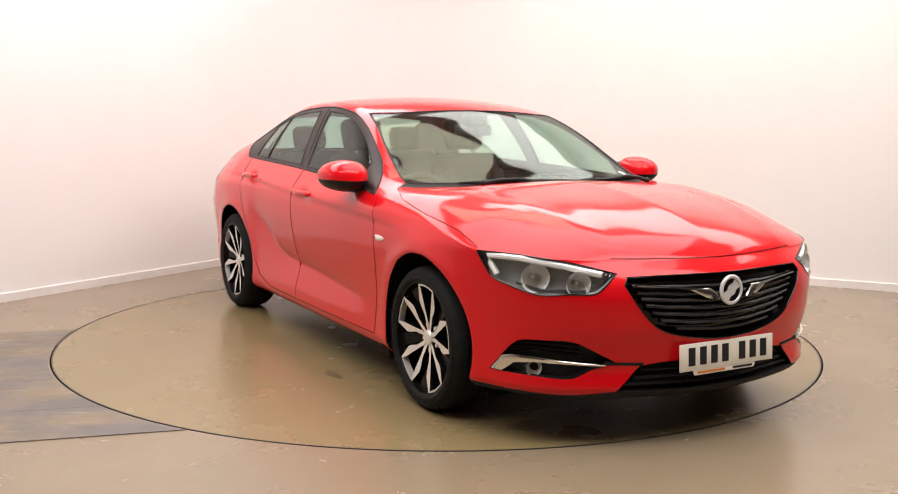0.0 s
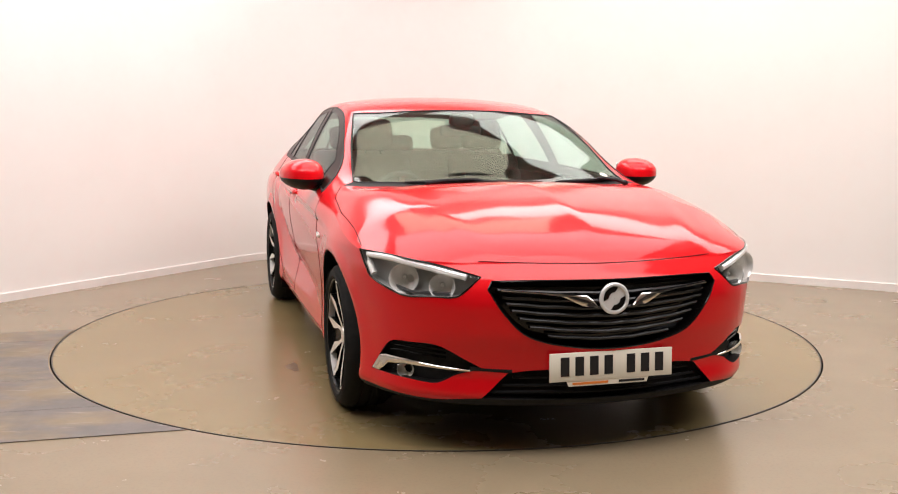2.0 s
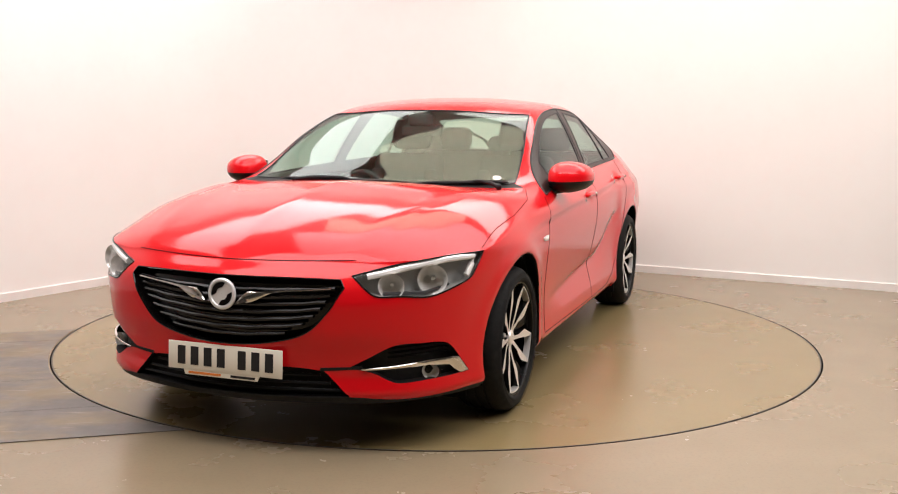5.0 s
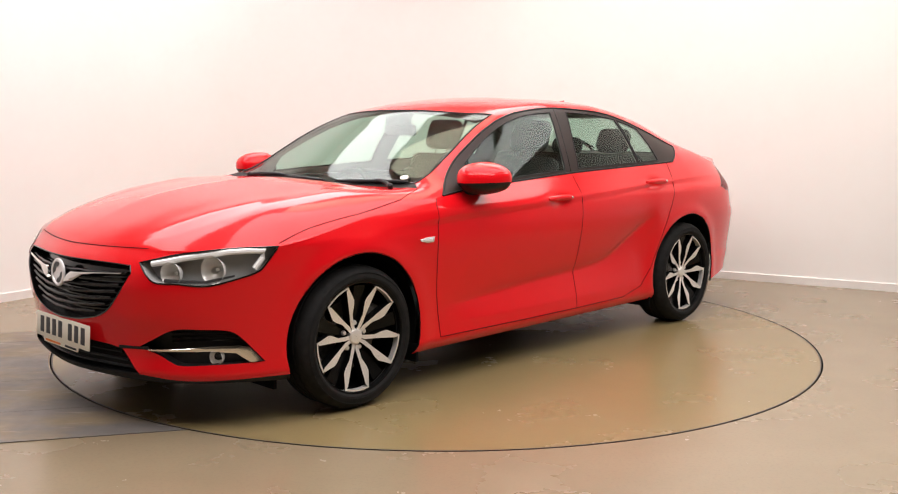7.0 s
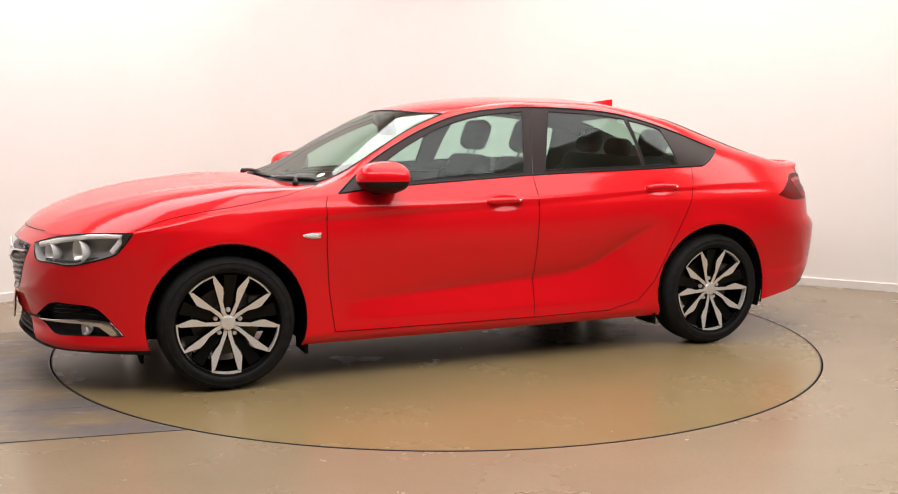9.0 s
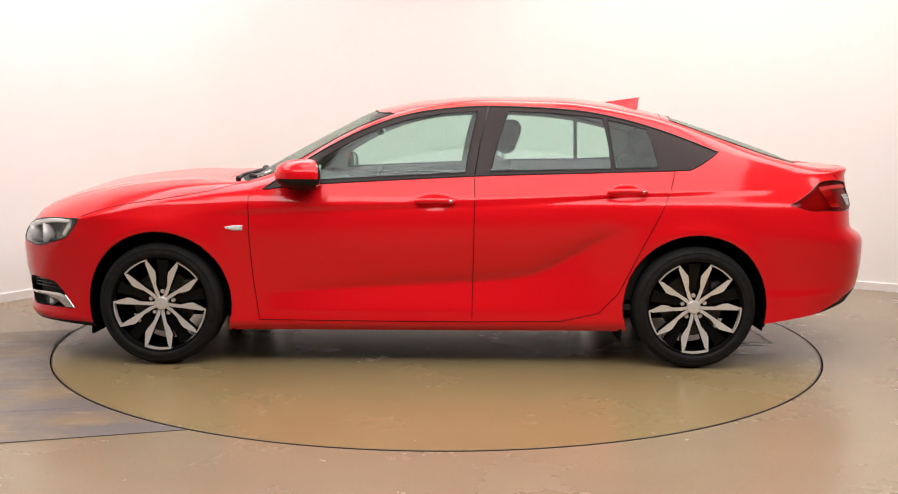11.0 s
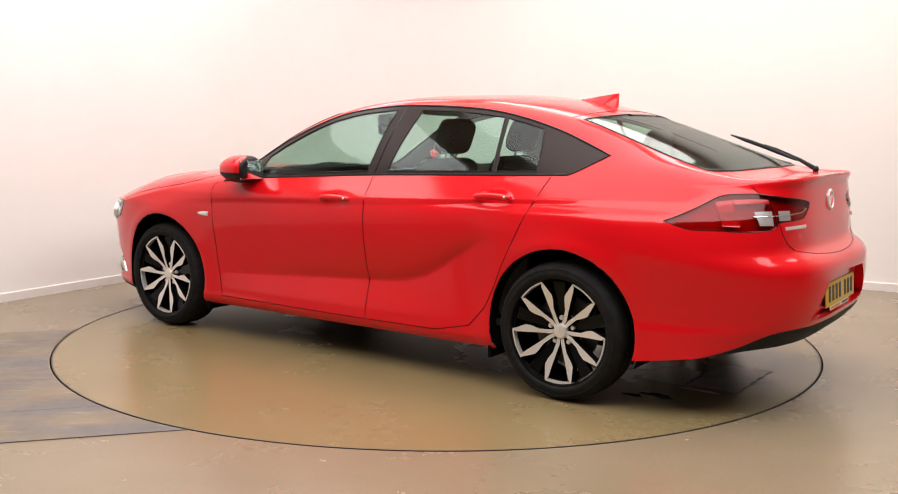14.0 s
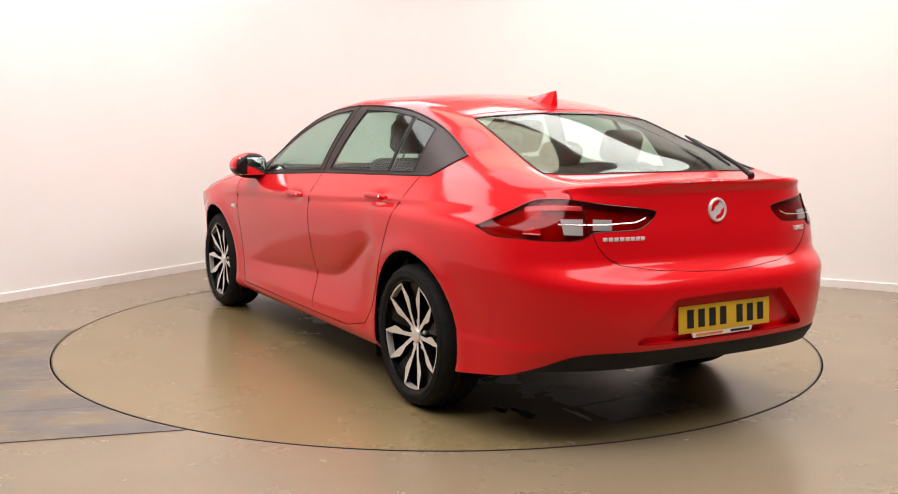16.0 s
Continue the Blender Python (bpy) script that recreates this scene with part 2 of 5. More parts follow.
def room():
    (p1, d1), (p2, d2) = WALL_L, WALL_R
    k = ((p2.x - p1.x) * d2.y - (p2.y - p1.y) * d2.x) / (d1.x * d2.y - d1.y * d2.x)
    corner = p1 + d1 * k
    rad = 1.55
    turn = d1.angle(d2)
    cut = rad * math.tan(turn / 2)
    a, b = corner - d1 * cut, corner + d2 * cut
    inward = Vector((d1.y, -d1.x))
    centre = a + inward * rad
    arc = []
    a0 = math.atan2(a.y - centre.y, a.x - centre.x)
    for i in range(17):
        t = a0 - turn * i / 16
        arc.append(centre + Vector((math.cos(t), math.sin(t))) * rad)
    far_l, far_r = corner - d1 * 13.0, corner + d2 * 13.0
    # back walls, parallel to the first two, close the room behind the camera
    back = far_l + d2 * 13.0
    return far_l, arc, far_r, back


FAR_L, ARC, FAR_R, BACK = room()


def wall_strip(name, pts, z0, z1, thick, mat, inset=0.0, bevel=0.0):
    """An upright strip along plan points, thick on the outer side (left of its way)."""
    bm = bmesh.new()
    rows = []
    for i, q in enumerate(pts):
        d = (pts[min(i + 1, len(pts) - 1)] - pts[max(i - 1, 0)]).normalized()
        n = Vector((-d.y, d.x))
        i0, i1 = q - n * inset, q + n * thick
        rows.append([bm.verts.new((i0.x, i0.y, z0)), bm.verts.new((i0.x, i0.y, z1 - bevel)), bm.verts.new((i0.x + n.x * bevel, i0.y + n.y * bevel, z1)),
                     bm.verts.new((i1.x, i1.y, z1)), bm.verts.new((i1.x, i1.y, z0))])
    for a, b in zip(rows, rows[1:]):
        for j in range(5):
            bm.faces.new((a[j], b[j], b[(j + 1) % 5], a[(j + 1) % 5]))
    for r in (rows[0], rows[-1]):
        bm.faces.new(r)
    bmesh.ops.recalc_face_normals(bm, faces=bm.faces)
    return mesh_object(name, bm, mat, smooth=True, angle=30)


def build_room():
    w = wall_strip("wall_studio", [FAR_L] + ARC + [FAR_R], -0.02, CEIL, 0.15, WALL)
    tagged(w, "smooth white painted studio wall with a rounded corner", "wall", kind="structure")
    w2 = wall_strip("wall_back", [FAR_R, BACK, FAR_L], -0.02, CEIL, 0.15, DARK_WALL)
    tagged(w2, "plain dark grey wall behind the viewer", "wall", kind="structure")
    s = wall_strip("baseboard", [FAR_L] + ARC + [FAR_R], 0.0, 0.066, -0.001, SKIRT, inset=0.016, bevel=0.006)
    tagged(s, "low white skirting board along the studio wall", "baseboard", kind="structure")
    bm = bmesh.new()
    n = 192
    ring = [bm.verts.new((RT + 0.010) * Vector((math.cos(2 * math.pi * i / n), math.sin(2 * math.pi * i / n), 0)) + Vector((0, TY, 0))) for i in range(n)]
    outer = [bm.verts.new((16 * math.cos(2 * math.pi * i / n), 16 * math.sin(2 * math.pi * i / n) - 3, 0)) for i in range(n)]
    low = [bm.verts.new(v.co + Vector((0, 0, -0.12))) for v in ring]
    for i in range(n):
        j = (i + 1) % n
        bm.faces.new((ring[i], outer[i], outer[j], ring[j]))
        bm.faces.new((low[i], ring[i], ring[j], low[j]))
    bm.faces.new(low)
    bmesh.ops.recalc_face_normals(bm, faces=bm.faces)
    for f in bm.faces:
        if f.normal.z < -0.5:
            f.normal_flip()
    # walls and bottom of the gap have its shade in their colour
    for f in bm.faces:
        f.material_index = 1 if min(v.co.z for v in f.verts) < -0.05 else 0
    f = mesh_object("floor", bm, [FLOOR, GROOVE], smooth=False)
    tagged(f, "brown painted concrete floor with scuffs and a soft sheen", "floor", kind="structure")
    bm = bmesh.new()
    box(bm, 0, -3, CEIL + 0.06, 30, 30, 0.12)
    c = mesh_object("ceiling", bm, WALL, smooth=False)
    tagged(c, "plain white studio ceiling", "ceiling", kind="structure")


def build_turntable():
    bm = bmesh.new()
    n = 192
    lathe(bm, [(RT, -0.08), (RT, -0.002), (RT - 0.003, 0.0), (RT * 0.66, 0.0), (RT * 0.33, 0.0), (0.02, 0.0)], n, "z")
    bm.verts.ensure_lookup_table()
    bm.faces.new(bm.verts[-n:])
    bmesh.ops.recalc_face_normals(bm, faces=bm.faces)
    base = new("turntable")
    tagged(base, "round brown painted turntable set flush in the floor", "turntable")
    part("disc", bm, DISC, base, angle=25)
    # added band, coloured dark so the gap's shade shows as a line
    bm = bmesh.new()
    lathe(bm, [(RT - 0.006, 0.0), (RT - 0.005, 0.0012), (RT + 0.001, 0.0012), (RT + 0.001, -0.08)], n, "z")
    part("gap_shade_band", bm, EDGE, base, "thin rim band coloured dark like the shade in the gap")
    rnd = random.Random(4)
    for grow, top, mat, name in ((0.012, 0.0005, EDGE, "patch_edge"), (0.0, 0.0009, PATCH, "patch")):    # worn rectangular patch let into the paint
        bm = bmesh.new()
        x0, x1, y0, y1 = -1.995 - grow, -1.740 + grow, -0.245 - grow, 0.262 + grow
        loop = [(x0 + (x1 - x0) * k / 8, y0) for k in range(8)] + [(x1, y0 + (y1 - y0) * k / 14) for k in range(14)] + [(x1 - (x1 - x0) * k / 8, y1) for k in range(8)] + [(x0, y1 - (y1 - y0) * k / 14) for k in range(14)]
        prism(bm, [(x + rnd.uniform(-0.008, 0.008), y + rnd.uniform(-0.008, 0.008)) for x, y in loop], Matrix(), top)
        part(name, bm, mat, base)
    for cx, cy, rx, ry, mat, name in ((0.68, -1.03 - TY, 0.085, 0.030, STAIN, "oil_stain"), (-1.70, 0.535, 0.085, 0.030, WET, "wet_spot"), (-1.60, 0.60, 0.05, 0.02, WET, "wet_spot"),
                                      (-1.84, 0.33, 0.10, 0.016, SCRATCH, "scratch"), (-1.93, -0.02, 0.13, 0.006, SCRATCH, "scratch")):
        bm = bmesh.new()
        loop = []
        for k in range(28):
            t = 2 * math.pi * k / 28
            w = 1 + 0.30 * math.sin(3 * t + rnd.random()) * rnd.uniform(0.4, 1) + rnd.uniform(-0.12, 0.12)
            loop.append((cx + rx * w * math.cos(t), cy + ry * w * math.sin(t)))
        prism(bm, loop, Matrix(), 0.0006)
        part(name, bm, mat, base)
    return base


def build_floor_cover():
    """Dark steel cover plates over the drive channel, cut to the turntable's rim."""
    cover = new("channel_cover")
    tagged(cover, "worn dark steel cover plates with scratches beside the turntable", "floor plate")
    a0, a1 = Vector((-2.29, -0.075)), Vector((-1.06, -2.04))       # where its two long edges meet the rim
    way = Vector((-0.968, -0.25)).normalized()

    def rim_point(q):
        o = q - Vector((0, TY))
        k = o.dot(way)
        s = math.sqrt(max(0, k * k - o.length_squared + (RT + 0.018) ** 2))
        return q + way * (-k + s)
    cuts = [0.0, 0.13, 0.55, 0.80, 1.0]
    for i0, i1 in zip(cuts, cuts[1:]):
        bm = bmesh.new()
        steps = 10
        near, far = [], []
        for s in range(steps + 1):
            t = i0 + (i1 - i0) * s / steps
            if s == 0:
                t += 0.0012
            q = rim_point(a0.lerp(a1, t))
            near.append(q)
            far.append(q + way * 5.2)
        top = [bm.verts.new((q.x, q.y, 0.004)) for q in near] + [bm.verts.new((q.x, q.y, 0.004)) for q in reversed(far)]
        f = bm.faces.new(top)
        r = bmesh.ops.extrude_face_region(bm, geom=[f])
        for v in [g for g in r["geom"] if isinstance(g, bmesh.types.BMVert)]:
            v.co.z = 0.0005
        bmesh.ops.recalc_face_normals(bm, faces=bm.faces)
        part("plate", bm, STEEL_PLATE, cover)
    return cover


def build_studio_lights():
    for name, place, sx, sy, _, _ in PANELS:
        base = new(name)
        base.matrix_world = place @ pose(0, 0, 0.14)
        tagged(base, "long white studio light panel along the wall" if name == "wall_softbox" else "large flat white studio light panel under the ceiling", "studio light")
        bm = bmesh.new()
        for cx, cy, wx, wy in ((0, sy / 2 + 0.02, sx + 0.08, 0.04), (0, -sy / 2 - 0.02, sx + 0.08, 0.04), (sx / 2 + 0.02, 0, 0.04, sy), (-sx / 2 - 0.02, 0, 0.04, sy)):
            box(bm, cx, cy, -0.06, wx, wy, 0.12, 0.004)
        part("frame", bm, SKIRT, base)
        bm = bmesh.new()
        box(bm, 0, 0, -0.02, sx, sy, 0.03)
        part("reflector", bm, WALL, base)


build_room()
TURNTABLE = build_turntable()
build_floor_cover()
build_studio_lights()
# ---------------------------------------------------------------- the car: x ahead, y to its left, z up, origin between the axles
CAR = new("car")
tagged(CAR, "glossy red five-door fastback car with black and silver alloy wheels", "car")
AXLE, REAR_AXLE, HUB_Z = 1.4145, -1.432, 0.329

z_shoulder = pchip([(-2.52, 1.058), (-2.42, 1.055), (-2.25, 1.04), (-2.0, 1.04), (-1.6, 1.055), (-1.32, 1.052), (-0.88, 1.037), (-0.27, 1.017), (0.46, 0.978),
                    (0.66, 0.964), (0.87, 0.942), (1.1, 0.915), (1.4, 0.868), (1.7, 0.805), (1.85, 0.778), (2.1, 0.768), (2.3, 0.757), (2.4, 0.755)])
z_bottom = pchip([(-2.52, 0.335), (-2.35, 0.33), (-2.1, 0.285), (-1.8, 0.245), (-1.0, 0.195), (1.0, 0.19), (1.8, 0.195), (2.1, 0.21), (2.4, 0.20)])
d_front = pchip([(0.17, 0.13), (0.21, 0.05), (0.25, 0.025), (0.32, 0.035), (0.40, 0.025), (0.50, 0.004), (0.60, 0.0), (0.66, 0.012), (0.70, 0.035), (0.757, 0.088)])
d_side = pchip([(0.19, 0.065), (0.215, 0.040), (0.245, 0.030), (0.27, 0.032), (0.36, 0.034), (0.48, 0.030), (0.60, 0.018), (0.72, 0.004), (0.80, 0.0), (0.865, 0.003),
                (0.90, 0.016), (0.95, 0.050), (1.02, 0.100), (1.06, 0.132)])
d_rear = pchip([(0.24, 0.16), (0.33, 0.085), (0.40, 0.03), (0.48, 0.008), (0.58, 0.0), (0.66, 0.002), (0.70, 0.025), (0.735, 0.075), (0.76, 0.092), (0.85, 0.095),
                (0.95, 0.105), (1.02, 0.108), (1.05, 0.098), (1.072, 0.095)])
z_centre = pchip([(-2.45, 1.062), (-2.38, 1.068), (-2.26, 1.062), (-2.16, 1.080), (-1.98, 1.155), (-1.70, 1.255), (-1.42, 1.345), (-1.25, 1.390), (-0.97, 1.438), (-0.68, 1.458),
                  (-0.36, 1.458), (0.0, 1.433), (0.31, 1.374), (0.5, 1.284), (0.7, 1.178), (0.9, 1.066), (1.045, 0.984), (1.075, 0.983), (1.10, 1.004), (1.28, 1.006), (1.55, 0.986),
                  (1.85, 0.945), (2.14, 0.860), (2.25, 0.804), (2.305, 0.757)])
y_rail = pchip([(-2.45, 0.60), (-2.15, 0.63), (-1.9, 0.605), (-1.58, 0.58), (-1.31, 0.578), (-0.99, 0.592), (-0.76, 0.602), (-0.32, 0.618), (-0.04, 0.632), (0.13, 0.647), (0.30, 0.667),
                (0.46, 0.69), (0.62, 0.718), (0.85, 0.765), (1.0, 0.775), (1.1, 0.745), (1.4, 0.68), (1.85, 0.63), (2.3, 0.5)])
z_rail = pchip([(-2.45, 1.055), (-2.3, 1.045), (-2.15, 1.055), (-1.9, 1.122), (-1.58, 1.230), (-1.31, 1.318), (-0.99, 1.380), (-0.76, 1.407), (-0.32, 1.414), (-0.04, 1.388), (0.13, 1.353),
                (0.30, 1.298), (0.46, 1.228), (0.62, 1.138), (0.85, 1.005), (1.0, 0.968), (1.1, 0.972), (1.28, 0.972), (1.55, 0.950), (1.85, 0.905), (2.14, 0.825), (2.305, 0.754)])
valley = pchip([(-2.4, 0.455), (-2.0, 0.425), (-1.75, 0.43), (-1.45, 0.56), (-1.02, 0.725), (-0.93, 0.69), (-0.75, 0.588), (-0.6, 0.51), (-0.45, 0.475), (-0.28, 0.462),
                (0.1, 0.44), (0.5, 0.415), (0.9, 0.40), (1.6, 0.42), (2.3, 0.42)])
sweep = pchip([(-1.07, 0.0), (-1.0, 0.014), (-0.9, 0.032), (-0.7, 0.040), (-0.3, 0.040), (0.1, 0.036), (0.5, 0.024), (0.75, 0.009), (0.9, 0.0)])

crease = pchip([(-2.2, 0.955), (-1.6, 0.948), (-1.06, 0.925), (-0.05, 0.880), (0.9, 0.838), (1.35, 0.80)])


def plan_curve():
    """Half the car's outline seen from above, from the nose round the left side to the tail, in even steps."""
    pts = []
    for i in range(401):
        t = math.pi / 2 * i / 400
        c, s = math.cos(t) ** (2 / 3.3), math.sin(t) ** (2 / 3.3)
        y = 0.942 * s
        pts.append((1.2 + 1.14 * c + 0.05 * math.exp(-(y / 0.32) ** 2), y))
    for i in range(1, 200):
        x = 1.2 - 2.5 * i / 200
        pts.append((x, 0.942 - 0.011 * i / 200))
    for i in range(401):
        t = math.pi / 2 * (1 - i / 400)
        c, s = math.cos(t) ** (2 / 3.9), math.sin(t) ** (2 / 3.9)
        pts.append((-1.3 - 1.195 * c, 0.931 * s))
    a = np.array(pts)
    le = np.concatenate([[0], np.cumsum(np.hypot(*np.diff(a, axis=0).T))])
    n = 236
    q = np.linspace(0, le[-1], n)
    out = np.stack([np.interp(q, le, a[:, 0]), np.interp(q, le, a[:, 1])], 1)
    d = np.gradient(out, axis=0)
    for _ in range(4):
        d[1:-1] = (d[:-2] + 2 * d[1:-1] + d[2:]) / 4
    nn = np.stack([-d[:, 1], d[:, 0]], 1) * -1
    nn /= np.linalg.norm(nn, axis=1, keepdims=True)
    nn[0], nn[-1] = (1, 0), (-1, 0)
    return out, nn


def depth_at(x, z, nx, ny):
    wf, wr, ws = max(nx, 0) ** 2, max(-nx, 0) ** 2, ny * ny
    side = d_side(z)
    if -1.07 < x < 0.9:                                             # hollow line that sweeps up the rear door, over an out-turned lower panel
        zv = valley(x)
        if z >= zv:
            side += sweep(x) * (0.62 * math.exp(-(z - zv) / 0.17) + 0.38 * math.exp(-(z - zv) / 0.035))
        else:
            side += sweep(x) * max(0.0, 1 - (zv - z) / (zv - 0.305)) ** 1.15
    if x < -1.62:                                                   # low fold of the rear bumper
        k = 0.005 * min(1, (-1.62 - x) / 0.2)
        zv = valley(x)
        side += k * math.exp(-(z - zv) / 0.10) if z >= zv else k * max(0.0, 1 - (zv - z) / 0.035)
    if -2.2 < x < 1.35:                                             # shoulder crease along the doors
        zc = crease(x)
        if z < zc:
            side += 0.014 * math.exp(-(zc - z) / 0.07) * min(1, max(0, (1.35 - x) / 0.5)) * min(1, max(0, (x + 2.2) / 0.4))
    side += 0.035 * min(1, max(0, (z - 0.78) / 0.12)) * min(1, max(0, (x - 0.95) / 0.35)) * min(1, max(0, (1.85 - x) / 0.2))
    side += 0.065 * min(1, max(0, (z - 0.72) / 0.3)) * min(1, max(0, (-1.55 - x) / 0.75))      # the tail narrows upwards
    for ax in (AXLE, REAR_AXLE):                                    # flared lips of the wheel arches
        r = math.hypot(x - ax, z - HUB_Z)
        side -= 0.014 * math.exp(-((r - 0.402) / 0.045) ** 2)
    for hx, hz in ((-0.045, 0.882), (-1.055, 0.935)):               # finger hollows behind the door handles
        q = ((x - hx) / 0.105) ** 2 + ((z - hz) / 0.045) ** 2
        if q < 1:
            side += 0.022 * (1 - q) ** 1.5
    return wf * d_front(z) + ws * side + wr * d_rear(z)


def car_shell():
    plan, nrm = plan_curve()
    n1, n2 = 14, 20
    bm = bmesh.new()
    rows = []
    for (ex, ey), (nx, ny) in zip(plan, nrm):
        zb, zs = z_bottom(ex), z_shoulder(ex)
        col = []
        zv = min(max(valley(ex), zb + 0.12), zs - 0.22)
        zc = min(max(crease(ex), zv + 0.08), zs - 0.035)
        for z in [zb + (zv - zb) * k / 18 for k in range(18)] + [zv + (zc - zv) * k / 25 for k in range(25)] + [zc + (zs - zc) * k / 9 for k in range(10)]:
            d = depth_at(ex, z, nx, ny)
            col.append(Vector((ex - nx * d, max(ey - ny * d, 0), z)))
        s = col[-1]
        x = s.x
        zc = z_centre(x)
        yr0, zr0 = y_rail(x), z_rail(x)
        yr = min(yr0, 0.80 * s.y)
        zr = zc - (zc - zr0) * (yr / yr0) ** 2.2
        top = []
        glassy = min(1, max(0, (1.0 - x) / 0.2)) * min(1, max(0, (x + 1.9) / 0.3))
        bul = 0.014 + 0.010 * (1 - glassy)
        dy, dz = yr - s.y, zr - s.z
        ln = math.hypot(dy, dz) + 1e-6
        for k in range(1, n1 + 1):
            t = k / n1
            b = bul * 4 * t * (1 - t) * min(1, ln / 0.2)
            top.append(Vector((x, s.y + dy * t + dz / ln * b, s.z + dz * t - dy / ln * b)))
        for k in range(1, n2 + 1):
            y = yr * (1 - k / n2)
            top.append(Vector((x, y, zc - (zc - zr) * (y / max(yr, 1e-6)) ** 2.2)))
        nose = min(1, max(0, (x - 1.70) / 0.38))                    # towards its front edge the bonnet is one plain curve
        if nose > 0 and s.y > 1e-4:
            top = [q.lerp(Vector((x, q.y, s.z + (zc - s.z) * (1 - min(1, q.y / s.y) ** 2.7))), nose) for q in top]
        ridge = min(1, max(0, (x - 1.02) / 0.25)) * min(1, max(0, (2.28 - x) / 0.25)) * 0.013
        if ridge > 0:                                               # raised creases of the bonnet
            yk = 0.70 - 0.24 * (x - 1.1) / 1.15
            top = [q + Vector((0, 0, ridge * math.exp(-((q.y - yk) / 0.055) ** 2))) for q in top]
        line = [s] + top
        for _ in range(3):
            line = [line[0]] + [(line[i - 1] + line[i] * 2 + line[i + 1]) / 4 for i in range(1, len(line) - 1)] + [line[-1]]
        spine = min(1, max(0, (x - 1.10) / 0.30)) * min(1, max(0, (2.28 - x) / 0.30)) * 0.016
        if spine > 0:                                               # fold down the middle of the bonnet
            line = [q + Vector((0, 0, spine * (math.exp(-q.y / 0.16) - 0.35))) if i > 14 else q for i, q in enumerate(line)]
        rows.append(col + line[1:])
    m = len(rows[0])
    # soften along the length so that the station curves flow
    for _ in range(2):
        rows = [rows[0]] + [[(rows[i - 1][j] + rows[i][j] * 2 + rows[i + 1][j]) / 4 for j in range(m)] for i in range(1, len(rows) - 1)] + [rows[-1]]
    left, right = [], []
    for i, row in enumerate(rows):
        lv, rv = [], []
        for j, q in enumerate(row):
            mid = q.y < 1e-5 or i in (0, len(rows) - 1) or j == m - 1
            a = bm.verts.new((q.x, 0 if mid else q.y, q.z))
            lv.append(a)
            rv.append(a if mid else bm.verts.new((q.x, -q.y, q.z)))
        left.append(lv)
        right.append(rv)
    for i in range(len(rows) - 1):
        for j in range(m - 1):
            a = (left[i][j], left[i][j + 1], left[i + 1][j + 1], left[i + 1][j])
            b = (right[i][j], right[i + 1][j], right[i + 1][j + 1], right[i][j + 1])
            for q in (a, b):
                u = list(dict.fromkeys(q))
                if len(u) > 2:
                    try:
                        bm.faces.new(u)
                    except ValueError:
                        pass
    bmesh.ops.remove_doubles(bm, verts=bm.verts, dist=0.0004)
    bmesh.ops.dissolve_degenerate(bm, edges=bm.edges, dist=0.0003)
    bmesh.ops.recalc_face_normals(bm, faces=bm.faces)
    return bm


SHELL = car_shell()
from mathutils.bvhtree import BVHTree
SKIN = BVHTree.FromBMesh(SHELL)


def smooth_loop(pts, per=6):
    """Closed Catmull-Rom curve through corner points given as (x, y, z) or (x, y, z, sharp)."""
    n = len(pts)
    out = []
    for i in range(n):
        p0, p1, p2, p3 = pts[i - 1], pts[i], pts[(i + 1) % n], pts[(i + 2) % n]
        a, b, c, d = (Vector(q[:3]) for q in (p0, p1, p2, p3))
        m1 = Vector() if len(p1) > 3 else (c - a) / 2
        m2 = Vector() if len(p2) > 3 else (d - b) / 2
        if len(p1) > 3:
            m1 = c - b
        if len(p2) > 3:
            m2 = c - b
        for k in range(per):
            t = k / per
            out.append((2 * t ** 3 - 3 * t * t + 1) * b + (t ** 3 - 2 * t * t + t) * m1 + (3 * t * t - 2 * t ** 3) * c + (t ** 3 - t * t) * m2)
    return out


